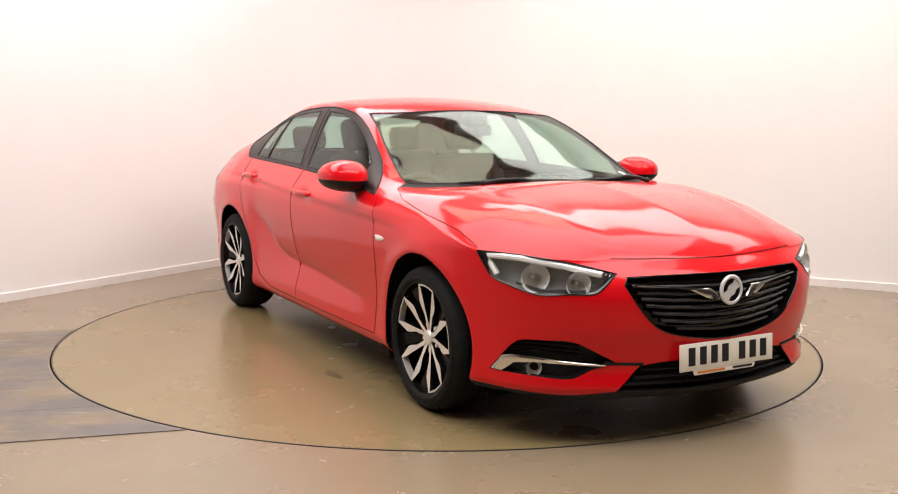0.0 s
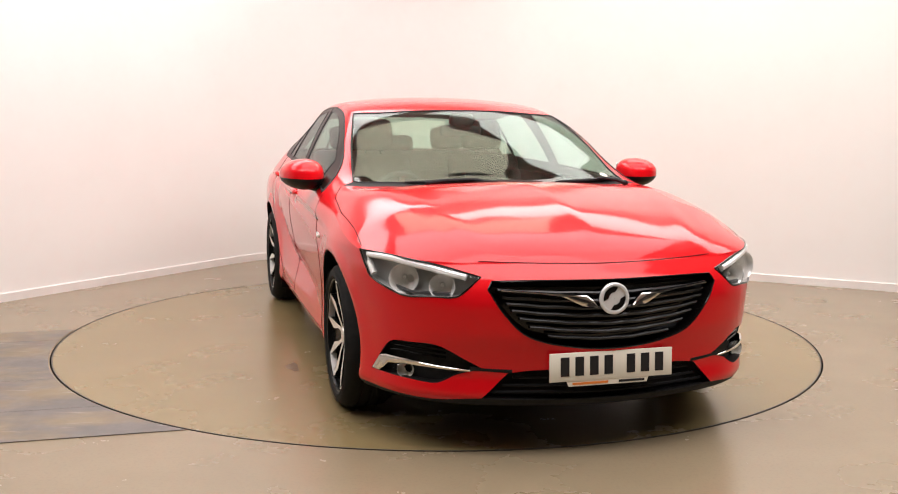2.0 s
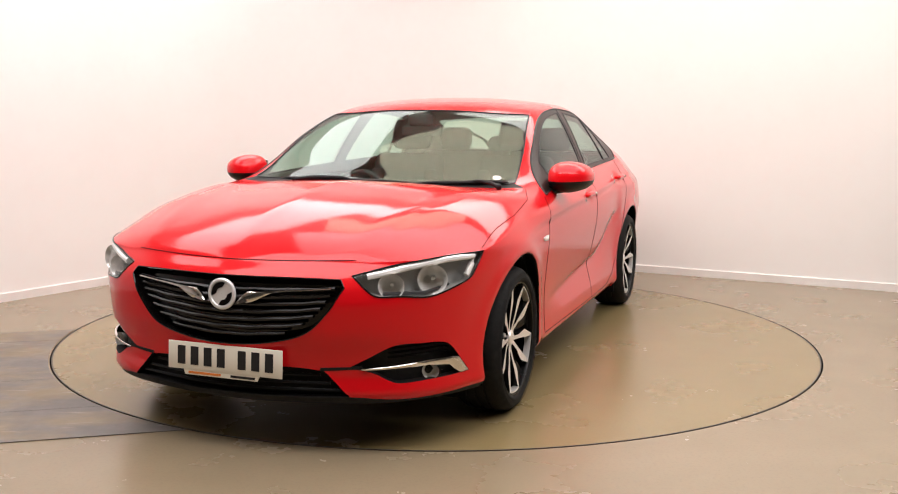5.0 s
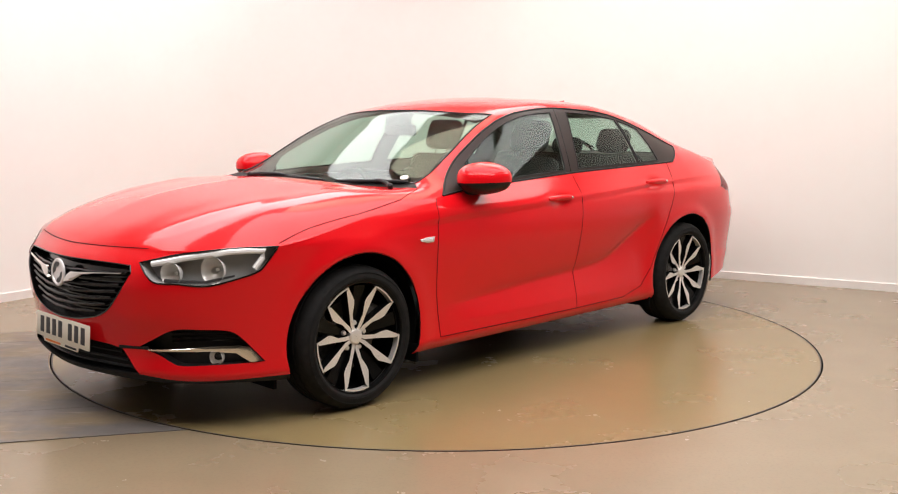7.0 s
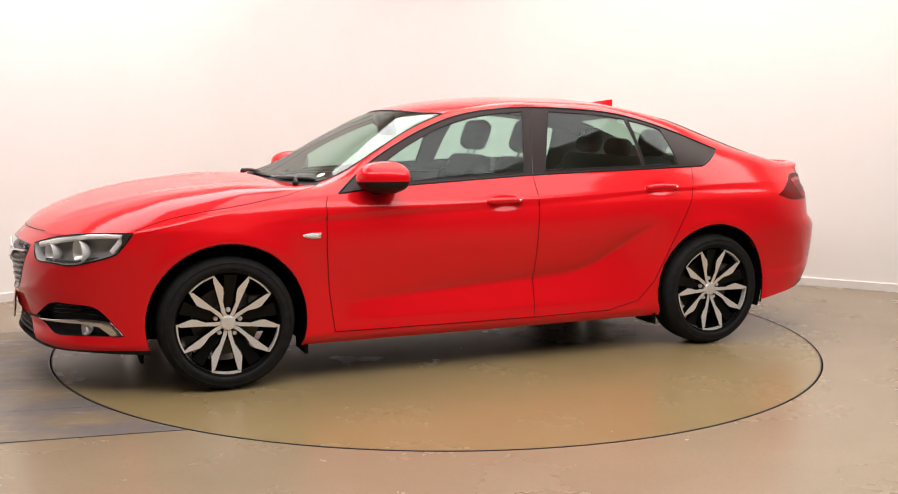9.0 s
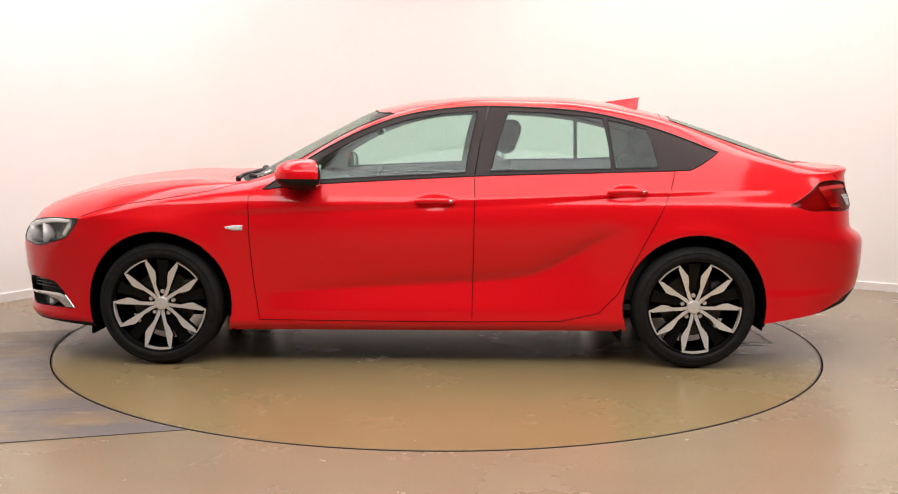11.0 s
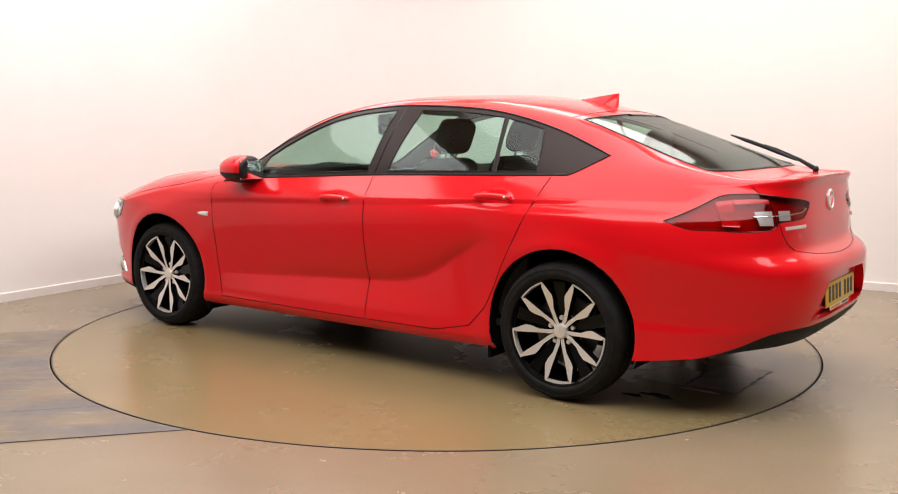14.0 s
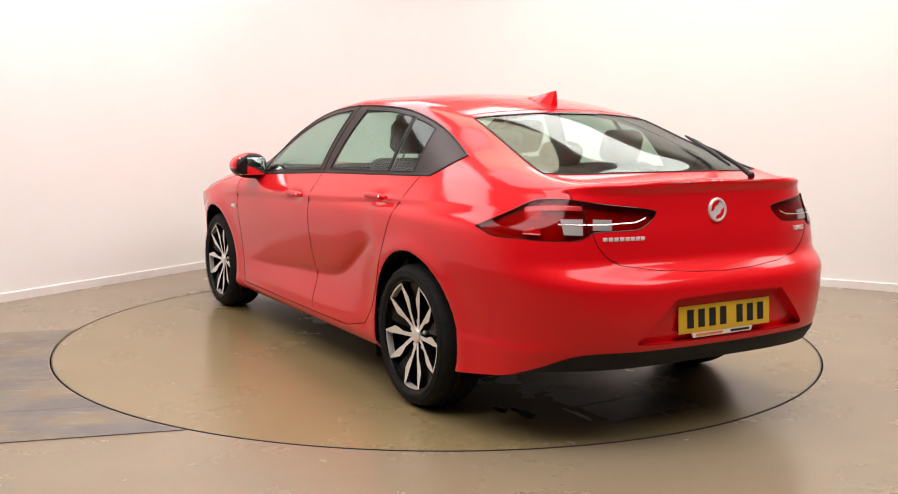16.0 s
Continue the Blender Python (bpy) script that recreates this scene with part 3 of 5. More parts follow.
class Region:
    """A closed outline swept along a direction, to cut and pick faces of the skin."""

    def __init__(self, pts, way, near=None, per=6, smooth=True):
        self.way = Vector(way).normalized()
        up = Vector((0, 0, 1)) if abs(self.way.z) < 0.9 else Vector((1, 0, 0))
        self.u = up.cross(self.way).normalized()
        self.v = self.way.cross(self.u)
        self.loop = smooth_loop(pts, per) if smooth else [Vector(q[:3]) for q in pts]
        self.flat = [(q.dot(self.u), q.dot(self.v)) for q in self.loop]
        us, vs = [a for a, b in self.flat], [b for a, b in self.flat]
        self.box = (min(us), max(us), min(vs), max(vs))
        self.near = near or (lambda c, n: n.dot(self.way) > 0)

    def inside(self, c):
        x, y = c.dot(self.u), c.dot(self.v)
        a, b, d, e = self.box
        if x < a or x > b or y < d or y > e:
            return False
        hit = False
        f = self.flat
        j = len(f) - 1
        for i in range(len(f)):
            (x1, y1), (x2, y2) = f[i], f[j]
            if (y1 > y) != (y2 > y) and x < (x2 - x1) * (y - y1) / (y2 - y1) + x1:
                hit = not hit
            j = i
        return hit

    def has(self, c, n):
        return self.near(c, n) and self.inside(c)

    def mirrored(self):
        r = Region([(0, 0, 0), (1, 0, 0), (0, 1, 1)], (0, 1, 0), smooth=False)
        flip = lambda q: Vector((q.x, -q.y, q.z))
        r.way, r.u, r.v = flip(self.way), flip(self.u), flip(self.v)
        r.loop = [flip(q) for q in self.loop]
        r.flat, r.box = self.flat, self.box
        near = self.near
        r.near = lambda c, n: near(flip(c), flip(n))
        return r

    def cut(self, bm):
        a, b, d, e = self.box
        g = 0.03
        cand = []
        for f in bm.faces:
            c = f.calc_center_median()
            x, y = c.dot(self.u), c.dot(self.v)
            if a - g < x < b + g and d - g < y < e + g and self.near(c, f.normal):
                cand.append(f)
        n = len(self.loop)
        for i in range(n):
            p, q = self.loop[i], self.loop[(i + 1) % n]
            (x1, y1), (x2, y2) = self.flat[i], self.flat[(i + 1) % n]
            if abs(x1 - x2) + abs(y1 - y2) < 1e-6:
                continue
            lo_x, hi_x, lo_y, hi_y = min(x1, x2), max(x1, x2), min(y1, y2), max(y1, y2)
            pick = []
            no = self.way.cross(q - p).normalized()
            for f in cand:
                if not f.is_valid:
                    continue
                side = 0
                fx = [v.co.dot(self.u) for v in f.verts]
                if max(fx) < lo_x or min(fx) > hi_x:
                    continue
                fy = [v.co.dot(self.v) for v in f.verts]
                if max(fy) < lo_y or min(fy) > hi_y:
                    continue
                s = [(v.co - p).dot(no) for v in f.verts]
                if min(s) < -1e-5 and max(s) > 1e-5:
                    pick.append(f)
            if not pick:
                continue
            on = set()
            for ed in {ed for f in pick for ed in f.edges}:
                va, vb = ed.verts
                sa, sb = (va.co - p).dot(no), (vb.co - p).dot(no)
                if abs(sa) < 1e-5:
                    on.add(va)
                if abs(sb) < 1e-5:
                    on.add(vb)
                if min(sa, sb) < -1e-5 and max(sa, sb) > 1e-5:
                    on.add(bmesh.utils.edge_split(ed, va, sa / (sa - sb))[1])
            for f in pick:
                vs = [v for v in f.verts if v in on]
                if len(vs) == 2 and not any(v in e.verts for e in vs[0].link_edges for v in (vs[1],)):
                    r = bmesh.utils.face_split(f, vs[0], vs[1])
                    if r and r[0]:
                        cand.append(r[0])
                        r[0].normal_update()
                    f.normal_update()


LEFT = lambda c, n: c.y > 0.2
SIDE = (0, 1, 0)


def circle_xz(ax, r, cz=HUB_Z, n=48, y=0.9):
    return [(ax + r * math.cos(2 * math.pi * i / n), y, cz + r * math.sin(2 * math.pi * i / n)) for i in range(n)]


def side(pts):
    return [(q[0], 0.9, *q[1:]) for q in pts]


S = 1                                                               # marks a sharp corner
both = {}                                                           # regions that both sides have
both["arch_front"] = Region(circle_xz(AXLE, 0.384, 0.335), SIDE, lambda c, n: c.y > 0.5, smooth=False)
both["arch_rear"] = Region(circle_xz(REAR_AXLE, 0.384, 0.336), SIDE, lambda c, n: c.y > 0.5, smooth=False)
both["front_door"] = Region(side([(0.90, 0.948, S), (0.932, 0.92), (0.930, 0.68), (0.915, 0.46), (0.885, 0.255, S), (-0.245, 0.245, S), (-0.25, 0.6), (-0.253, 1.018, S), (0.3, 1.0)]), SIDE,
                            lambda c, n: c.y > 0.6 and c.z < z_shoulder(c.x) + 0.002)
both["rear_door"] = Region(side([(-0.253, 1.03, S), (-0.25, 0.6), (-0.245, 0.245, S), (-0.72, 0.25), (-0.92, 0.295), (-1.02, 0.40), (-1.13, 0.633), (-1.25, 0.87), (-1.325, 1.06, S), (-0.8, 1.05)]), SIDE,
                           lambda c, n: c.y > 0.6 and c.z < z_shoulder(c.x) + 0.002)
GREEN = lambda c, n: c.y > 0.45 and c.z > z_shoulder(c.x) - 0.004
dlo_low = [(0.86, 0.944, S), (0.66, 0.967), (0.46, 0.981), (-0.27, 1.020), (-0.88, 1.040), (-1.34, 1.055), (-1.43, 1.068)]
dlo_top = [(-1.575, 1.150, S), (-1.28, 1.262), (-1.0, 1.338), (-0.74, 1.374), (-0.33, 1.388), (-0.05, 1.367), (0.14, 1.331), (0.31, 1.272), (0.47, 1.197), (0.63, 1.105), (0.76, 1.015)]
both["dlo"] = Region(side(dlo_low + dlo_top), SIDE, GREEN)
both["front_window"] = Region(side([(0.60, 0.990, S), (0.46, 1.000), (-0.205, 1.036, S), (-0.235, 1.20), (-0.275, 1.362, S), (-0.05, 1.343), (0.14, 1.303), (0.30, 1.246), (0.45, 1.172), (0.585, 1.092, S)]), SIDE, GREEN)
both["rear_window"] = Region(side([(-0.335, 1.042, S), (-0.6, 1.050), (-0.985, 1.060, S), (-0.975, 1.2), (-0.955, 1.327, S), (-0.72, 1.352), (-0.44, 1.364, S), (-0.38, 1.2)]), SIDE, GREEN)
both["quarter_window"] = Region(side([(-1.005, 1.060, S), (-1.235, 1.068, S), (-1.225, 1.15), (-1.195, 1.268, S), (-1.09, 1.297), (-0.978, 1.321, S), (-0.99, 1.2)]), SIDE, GREEN)
both["headlamp"] = Region([(2.256, 0.503, 0.711, S), (2.259, 0.563, 0.660), (2.245, 0.604, 0.635), (2.195, 0.68, 0.633), (2.132, 0.744, 0.625), (2.086, 0.778, 0.628), (2.013, 0.822, 0.648), (1.923, 0.862, 0.677), (1.885, 0.877, 0.716), (1.835, 0.890, 0.779, S),
                           (2.02, 0.80, 0.776), (2.155, 0.662, 0.753), (2.23, 0.551, 0.724)], (0.8, 0.6, 0), lambda c, n: c.y > 0.3 and c.x > 1.6)
both["fog_recess"] = Region([(2.268, 0.49, 0.352, S), (2.246, 0.558, 0.389), (2.196, 0.656, 0.440), (2.111, 0.741, 0.441), (2.03, 0.794, 0.433), (1.984, 0.814, 0.405), (1.933, 0.833, 0.348), (1.885, 0.852, 0.291, S), (1.981, 0.814, 0.291), (2.082, 0.754, 0.290), (2.172, 0.670, 0.287),
                             (2.198, 0.633, 0.299), (2.225, 0.584, 0.328), (2.25, 0.535, 0.343)], (0.8, 0.6, 0), lambda c, n: c.y > 0.3 and c.x > 1.6)
both["tail_lamp"] = Region([(-1.945, 0.898, 0.880, S), (-2.071, 0.840, 0.936), (-2.155, 0.770, 0.988), (-2.217, 0.725, 0.999), (-2.282, 0.664, 0.999), (-2.346, 0.546, 0.983), (-2.377, 0.398, 0.967), (-2.384, 0.325, 0.953, S), (-2.385, 0.344, 0.925), (-2.386, 0.387, 0.896), (-2.383, 0.429, 0.883),
                            (-2.355, 0.578, 0.879), (-2.343, 0.624, 0.869), (-2.328, 0.667, 0.848), (-2.253, 0.775, 0.843), (-2.156, 0.842, 0.847), (-2.05, 0.882, 0.850)], (-0.8, 0.6, 0), lambda c, n: c.y > 0.15 and c.x < -1.7)
both["front_corner"] = Region(side([(1.845, 0.80, S), (1.80, 0.72), (1.715, 0.60), (1.60, 0.45, S), (1.60, 0.1, S), (2.6, 0.1, S), (2.6, 0.80, S)]), SIDE, lambda c, n: c.y > 0.3 and c.x > 1.55)
both["rear_corner"] = Region(side([(-1.99, 0.858, S), (-1.88, 0.80), (-1.72, 0.62), (-1.60, 0.45, S), (-1.60, 0.1, S), (-2.7, 0.1, S), (-2.7, 0.858, S)]), SIDE, lambda c, n: c.y > 0.3 and c.x < -1.55)
TOPWAY = (0, 0, 1)
mid = {}                                                            # regions across the middle
mid["windscreen"] = Region([(1.040, 0.0, 0), (1.005, 0.40, 0), (0.935, 0.68, 0), (0.895, 0.742, 0, S), (0.585, 0.695, 0), (0.40, 0.655, 0), (0.185, 0.610, 0, S), (0.285, 0.40, 0), (0.325, 0.0, 0), (0.285, -0.40, 0), (0.185, -0.610, 0, S),
                            (0.40, -0.655, 0), (0.585, -0.695, 0), (0.895, -0.742, 0, S), (0.935, -0.68, 0), (1.005, -0.40, 0)], TOPWAY, lambda c, n: c.z > 0.96 and c.x > 0)
mid["rear_screen"] = Region([(-1.405, 0.0, 0), (-1.39, 0.30, 0), (-1.345, 0.53, 0, S), (-1.60, 0.555, 0), (-1.85, 0.590, 0), (-2.02, 0.615, 0, S), (-2.095, 0.40, 0), (-2.125, 0.0, 0), (-2.095, -0.40, 0), (-2.02, -0.615, 0, S), (-1.85, -0.590, 0),
                             (-1.60, -0.555, 0), (-1.345, -0.53, 0, S), (-1.39, -0.30, 0)], TOPWAY, lambda c, n: c.z > 1.0 and c.x < -1)
mid["bonnet"] = Region([(2.36, 0.0, 0), (2.33, 0.40, 0), (2.28, 0.62, 0), (2.10, 0.82, 0), (1.83, 0.882, 0), (1.66, 0.880, 0), (1.4, 0.890, 0), (1.12, 0.872, 0), (0.955, 0.815, 0, S), (1.02, 0.60, 0), (1.085, 0.30, 0), (1.10, 0.0, 0), (1.085, -0.30, 0), (1.02, -0.60, 0),
                        (0.955, -0.815, 0, S), (1.12, -0.872, 0), (1.4, -0.890, 0), (1.66, -0.880, 0), (1.83, -0.882, 0), (2.10, -0.82, 0), (2.28, -0.62, 0), (2.33, -0.40, 0)], TOPWAY, lambda c, n: c.x > 0.9 and n.z > 0.2 and c.z > z_shoulder(c.x) - 0.0005)
mid["cowl"] = Region([(1.10, 0.0, 0), (1.085, 0.30, 0), (1.02, 0.60, 0), (0.955, 0.815, 0, S), (0.90, 0.745, 0, S), (0.938, 0.68, 0), (1.008, 0.40, 0), (1.043, 0.0, 0), (1.008, -0.40, 0), (0.938, -0.68, 0), (0.90, -0.745, 0, S), (0.955, -0.815, 0, S), (1.02, -0.60, 0), (1.085, -0.30, 0)],
                     TOPWAY, lambda c, n: c.z > 0.93 and c.x > 0.8)
mid["roof"] = Region([(0.320, 0, 0), (0.280, 0.40, 0), (0.180, 0.605, 0, S), (-0.05, 0.578, 0), (-0.6, 0.555, 0), (-1.20, 0.535, 0), (-1.285, 0.545, 0, S), (-1.327, 0.3, 0), (-1.342, 0, 0), (-1.327, -0.3, 0), (-1.285, -0.545, 0, S), (-1.20, -0.535, 0),
                      (-0.6, -0.555, 0), (-0.05, -0.578, 0), (0.180, -0.605, 0, S), (0.280, -0.40, 0)], TOPWAY, lambda c, n: c.z > 1.25)
FRONT = (1, 0, 0)
FACE = lambda c, n: c.x > 1.9 and n.x > 0.05
mid["grille"] = Region([(2.3, 0.0, 0.700), (2.3, 0.30, 0.700), (2.3, 0.466, 0.697, S), (2.3, 0.485, 0.668, S), (2.3, 0.43, 0.578), (2.3, 0.335, 0.487), (2.3, 0.18, 0.445), (2.3, 0.0, 0.432), (2.3, -0.18, 0.445), (2.3, -0.335, 0.487), (2.3, -0.43, 0.578),
                        (2.3, -0.485, 0.668, S), (2.3, -0.466, 0.697, S), (2.3, -0.30, 0.700)], FRONT, FACE)
mid["lower_grille"] = Region([(2.3, 0, 0.352), (2.3, 0.28, 0.350), (2.3, 0.40, 0.338, S), (2.3, 0.47, 0.268), (2.3, 0.50, 0.238, S), (2.3, 0.25, 0.232), (2.3, 0, 0.232), (2.3, -0.25, 0.232), (2.3, -0.50, 0.238, S), (2.3, -0.47, 0.268), (2.3, -0.40, 0.338, S), (2.3, -0.28, 0.350)], FRONT, FACE)
mid["front_lip"] = Region([(2.3, 0, 0.232), (2.3, 0.25, 0.232), (2.3, 0.50, 0.238), (2.2, 0.66, 0.222), (2.2, 0.80, 0.222, S), (2.2, 0.90, 0.222, S), (2.2, 0.90, 0.10, S), (2.2, -0.90, 0.10, S), (2.2, -0.90, 0.222, S), (2.2, -0.80, 0.222, S), (2.2, -0.66, 0.222), (2.3, -0.50, 0.238), (2.3, -0.25, 0.232)],
                          FRONT, lambda c, n: c.x > 1.75)
BACK_FACE = lambda c, n: c.x < -1.9 and n.x < 0
mid["tailgate"] = Region([(-2.4, 0, 0.706), (-2.4, 0.344, 0.724), (-2.4, 0.50, 0.747), (-2.4, 0.555, 0.780), (-2.4, 0.591, 0.825), (-2.4, 0.615, 0.892), (-2.4, 0.646, 1.0), (-2.4, 0.665, 1.10, S), (-2.4, -0.665, 1.10, S), (-2.4, -0.646, 1.0), (-2.4, -0.615, 0.892), (-2.4, -0.591, 0.825),
                          (-2.4, -0.555, 0.780), (-2.4, -0.50, 0.747), (-2.4, -0.344, 0.724)], (-1, 0, 0), lambda c, n: c.x < -2.1)
mid["hatch_top"] = Region([(-1.345, 0.0, 0), (-1.33, 0.30, 0), (-1.29, 0.552, 0, S), (-1.60, 0.575, 0), (-1.85, 0.610, 0), (-2.02, 0.635, 0), (-2.30, 0.655, 0, S), (-2.6, 0.655, 0, S), (-2.6, -0.655, 0, S), (-2.30, -0.655, 0, S), (-2.02, -0.635, 0), (-1.85, -0.61, 0), (-1.60, -0.575, 0),
                           (-1.29, -0.552, 0, S), (-1.33, -0.30, 0)], TOPWAY, lambda c, n: c.z > 1.0 and n.z > 0.1 and c.x < -1.2)
mid["rear_skirt"] = Region([(-2.4, 0, 0.410), (-2.4, 0.40, 0.412), (-2.4, 0.66, 0.405), (-2.4, 0.77, 0.340), (-2.4, 0.84, 0.285), (-2.4, 0.93, 0.22, S), (-2.4, 0.93, 0.1, S), (-2.4, -0.93, 0.1, S), (-2.4, -0.93, 0.22, S), (-2.4, -0.84, 0.285), (-2.4, -0.77, 0.340), (-2.4, -0.66, 0.408), (-2.4, -0.40, 0.412)], (-1, 0, 0), lambda c, n: c.x < -1.95)
mid["plate_recess"] = Region([(-2.4, 0.30, 0.615, S), (-2.4, 0.465, 0.452, S), (-2.4, 0.42, 0.437), (-2.4, 0.0, 0.434), (-2.4, -0.42, 0.437), (-2.4, -0.465, 0.452, S), (-2.4, -0.30, 0.615, S), (-2.4, 0.0, 0.622)], (-1, 0, 0), BACK_FACE)
ALL = dict(mid)
for k, r in both.items():
    ALL[k] = r
    ALL[k + "_right"] = r.mirrored()
for k, r in ALL.items():
    r.cut(SHELL)

ORDER = ["arch_front", "arch_rear", "headlamp", "fog_recess", "tail_lamp", "front_window", "rear_window", "quarter_window", "dlo"]
PICK = [k + s for k in ORDER for s in ("", "_right")] + ["grille", "lower_grille", "front_lip", "plate_recess", "rear_skirt", "windscreen", "rear_screen", "cowl", "bonnet", "roof", "tailgate", "hatch_top"] + \
       [k + s for k in ("front_door", "rear_door", "front_corner", "rear_corner") for s in ("", "_right")]


def sort_faces():
    groups = {}
    for f in SHELL.faces:
        c, n = f.calc_center_median(), f.normal
        name = next((k for k in PICK if ALL[k].has(c, n)), None)
        if name is None:
            lat = "" if c.y > 0 else "_right"
            low = c.z < z_shoulder(c.x) + 0.001
            if c.x > 2.0:
                name = "front_bumper"
            elif c.x > 0.93 and c.z < 1.0:
                name = "front_wing" + lat
            elif c.x < -2.2 and c.z < 0.86:
                name = "rear_bumper"
            else:
                name = "body_side" + lat
        if name.startswith("front_corner"):
            name = "front_bumper"
        elif name.startswith("rear_corner"):
            name = "rear_bumper"
        elif name == "hatch_top":
            name = "tailgate"
        groups.setdefault(name, []).append(f)
    return groups


GROUPS = sort_faces()


def faces_mesh(faces):
    bm = bmesh.new()
    made = {}
    for f in faces:
        vs = []
        for v in f.verts:
            if v not in made:
                made[v] = bm.verts.new(v.co)
            vs.append(made[v])
        try:
            bm.faces.new(vs)
        except ValueError:
            pass
    bm.normal_update()
    return bm


def thicken(ob, t, rim=0, inner=1):
    m = ob.modifiers.new("thickness", "SOLIDIFY")
    m.thickness, m.offset, m.material_offset, m.material_offset_rim, m.use_rim = t, -1, inner, rim, False
    return ob


def panel(group, name, mats, label="", t=0.005, parent=None, inner=1):
    if group not in GROUPS:
        return None
    bm = faces_mesh(GROUPS[group])
    bmesh.ops.remove_doubles(bm, verts=bm.verts, dist=0.0006)
    bmesh.ops.dissolve_degenerate(bm, edges=bm.edges, dist=0.0003)
    ob = mesh_object(name, bm, mats, parent or CAR, label, True, None)
    if mats[0] in (GLASS, SCREEN):
        ob.visible_shadow = False
    return thicken(ob, t, 0, inner)


def bucket(faces, depth, way):
    """The hollow behind an opening: its outline pushed inwards along a direction, with walls."""
    bm = faces_mesh(faces)
    way = Vector(way).normalized()
    edge = [e for e in bm.edges if e.is_boundary]
    pairs = {}
    for v in list(bm.verts):
        pairs[v] = bm.verts.new(v.co - way * depth)
    for f in list(bm.faces):
        bm.faces.new([pairs[v] for v in f.verts])
        bm.faces.remove(f)
    for e in edge:
        a, b = e.verts
        bm.faces.new((a, b, pairs[b], pairs[a]))
    loose = [v for v in bm.verts if not v.link_faces]
    bmesh.ops.delete(bm, geom=loose, context="VERTS")
    bmesh.ops.recalc_face_normals(bm, faces=bm.faces)
    return bm


SKIN2 = [PAINT, LINING]
DARK2 = [PAINT, UNDER]
panel("bonnet", "bonnet", DARK2, "glossy red bonnet with two raised creases")
panel("front_bumper", "front_bumper", DARK2)
panel("rear_bumper", "rear_bumper", DARK2)
panel("front_lip", "front_lip", [PLASTIC, PLASTIC], "matt black lower lip of the front bumper", inner=0)
panel("rear_skirt", "rear_skirt", [PLASTIC, PLASTIC], "matt black lower skirt of the rear bumper", inner=0)
panel("roof", "roof", SKIN2)
panel("tailgate", "tailgate", SKIN2)
panel("cowl", "cowl", [PLASTIC, PLASTIC], "black plastic cowl below the windscreen", inner=0)
panel("windscreen", "windscreen", [SCREEN, SCREEN], "clear windscreen with a green shade band", 0.004, inner=0)
panel("rear_screen", "rear_window", [SCREEN, SCREEN], "tinted rear window", 0.004, inner=0)
for lat in ("", "_right"):
    panel("front_wing" + lat, "front_wing", DARK2)
    panel("body_side" + lat, "body_side", SKIN2)
    fd = panel("front_door" + lat, "front_door", SKIN2)
    rd = panel("rear_door" + lat, "rear_door", SKIN2)
    panel("front_window" + lat, "window", [GLASS, GLASS], "tinted side window", 0.004, fd, 0)
    panel("rear_window" + lat, "window", [GLASS, GLASS], "tinted side window", 0.004, rd, 0)
    panel("quarter_window" + lat, "window", [GLASS, GLASS], "tinted side window", 0.004, rd, 0)
    panel("dlo" + lat, "window_frame", [PILLAR, LINING], "black window frame and pillars", 0.010, inner=1)


# ---------------------------------------------------------------- details on the body
def snap(q, way, off=0.0):
    """The point of the skin met along -way from outside, moved off it."""
    w = Vector(way).normalized()
    q = Vector(q)
    if w.z > 0.9:
        q.z = 1.2
    hit = SKIN.ray_cast(q + w * 0.9, -w)
    if hit[0] is None:
        near = SKIN.find_nearest(q)
        return near[0] + near[1] * off
    n = hit[1] if hit[1].dot(w) > 0 else -hit[1]
    return hit[0] + n * off


def strip(bm, upper, lower, way, off, thick, per=5):
    """A band that lies on the skin between two lines, with thickness."""
    def dense(pts):
        out = []
        for a, b in zip(pts, pts[1:]):
            out += [Vector(a).lerp(Vector(b), k / per) for k in range(per)]
        return out + [Vector(pts[-1])]
    up, lo = dense(upper), dense(lower)
    w = Vector(way).normalized()
    rows = []
    for a, b in zip(up, lo):
        pa, pb = snap(a, way, off), snap(b, way, off)
        rows.append([bm.verts.new(pa - w * 0.004), bm.verts.new(pa + w * thick * 0.7), bm.verts.new(pa.lerp(pb, 0.15) + w * thick), bm.verts.new(pa.lerp(pb, 0.85) + w * thick), bm.verts.new(pb + w * thick * 0.7), bm.verts.new(pb - w * 0.004)])
    for a, b in zip(rows, rows[1:]):
        for j in range(6):
            bm.faces.new((a[j], a[(j + 1) % 6], b[(j + 1) % 6], b[j]))
    bm.faces.new(rows[0])
    bm.faces.new(list(reversed(rows[-1])))
    bmesh.ops.recalc_face_normals(bm, faces=bm.faces)


def flip_y(bm):
    for v in bm.verts:
        v.co.y = -v.co.y
    bmesh.ops.reverse_faces(bm, faces=bm.faces)
    return bm


def twin(name, make, mat, label="", parent=None, parents=None):
    """A part on the left and its mirror image on the right."""
    out = []
    for i in (0, 1):
        bm = bmesh.new()
        make(bm)
        if i:
            flip_y(bm)
        out.append(part(name, bm, mat, parents[i] if parents else (parent or CAR), label))
    return out


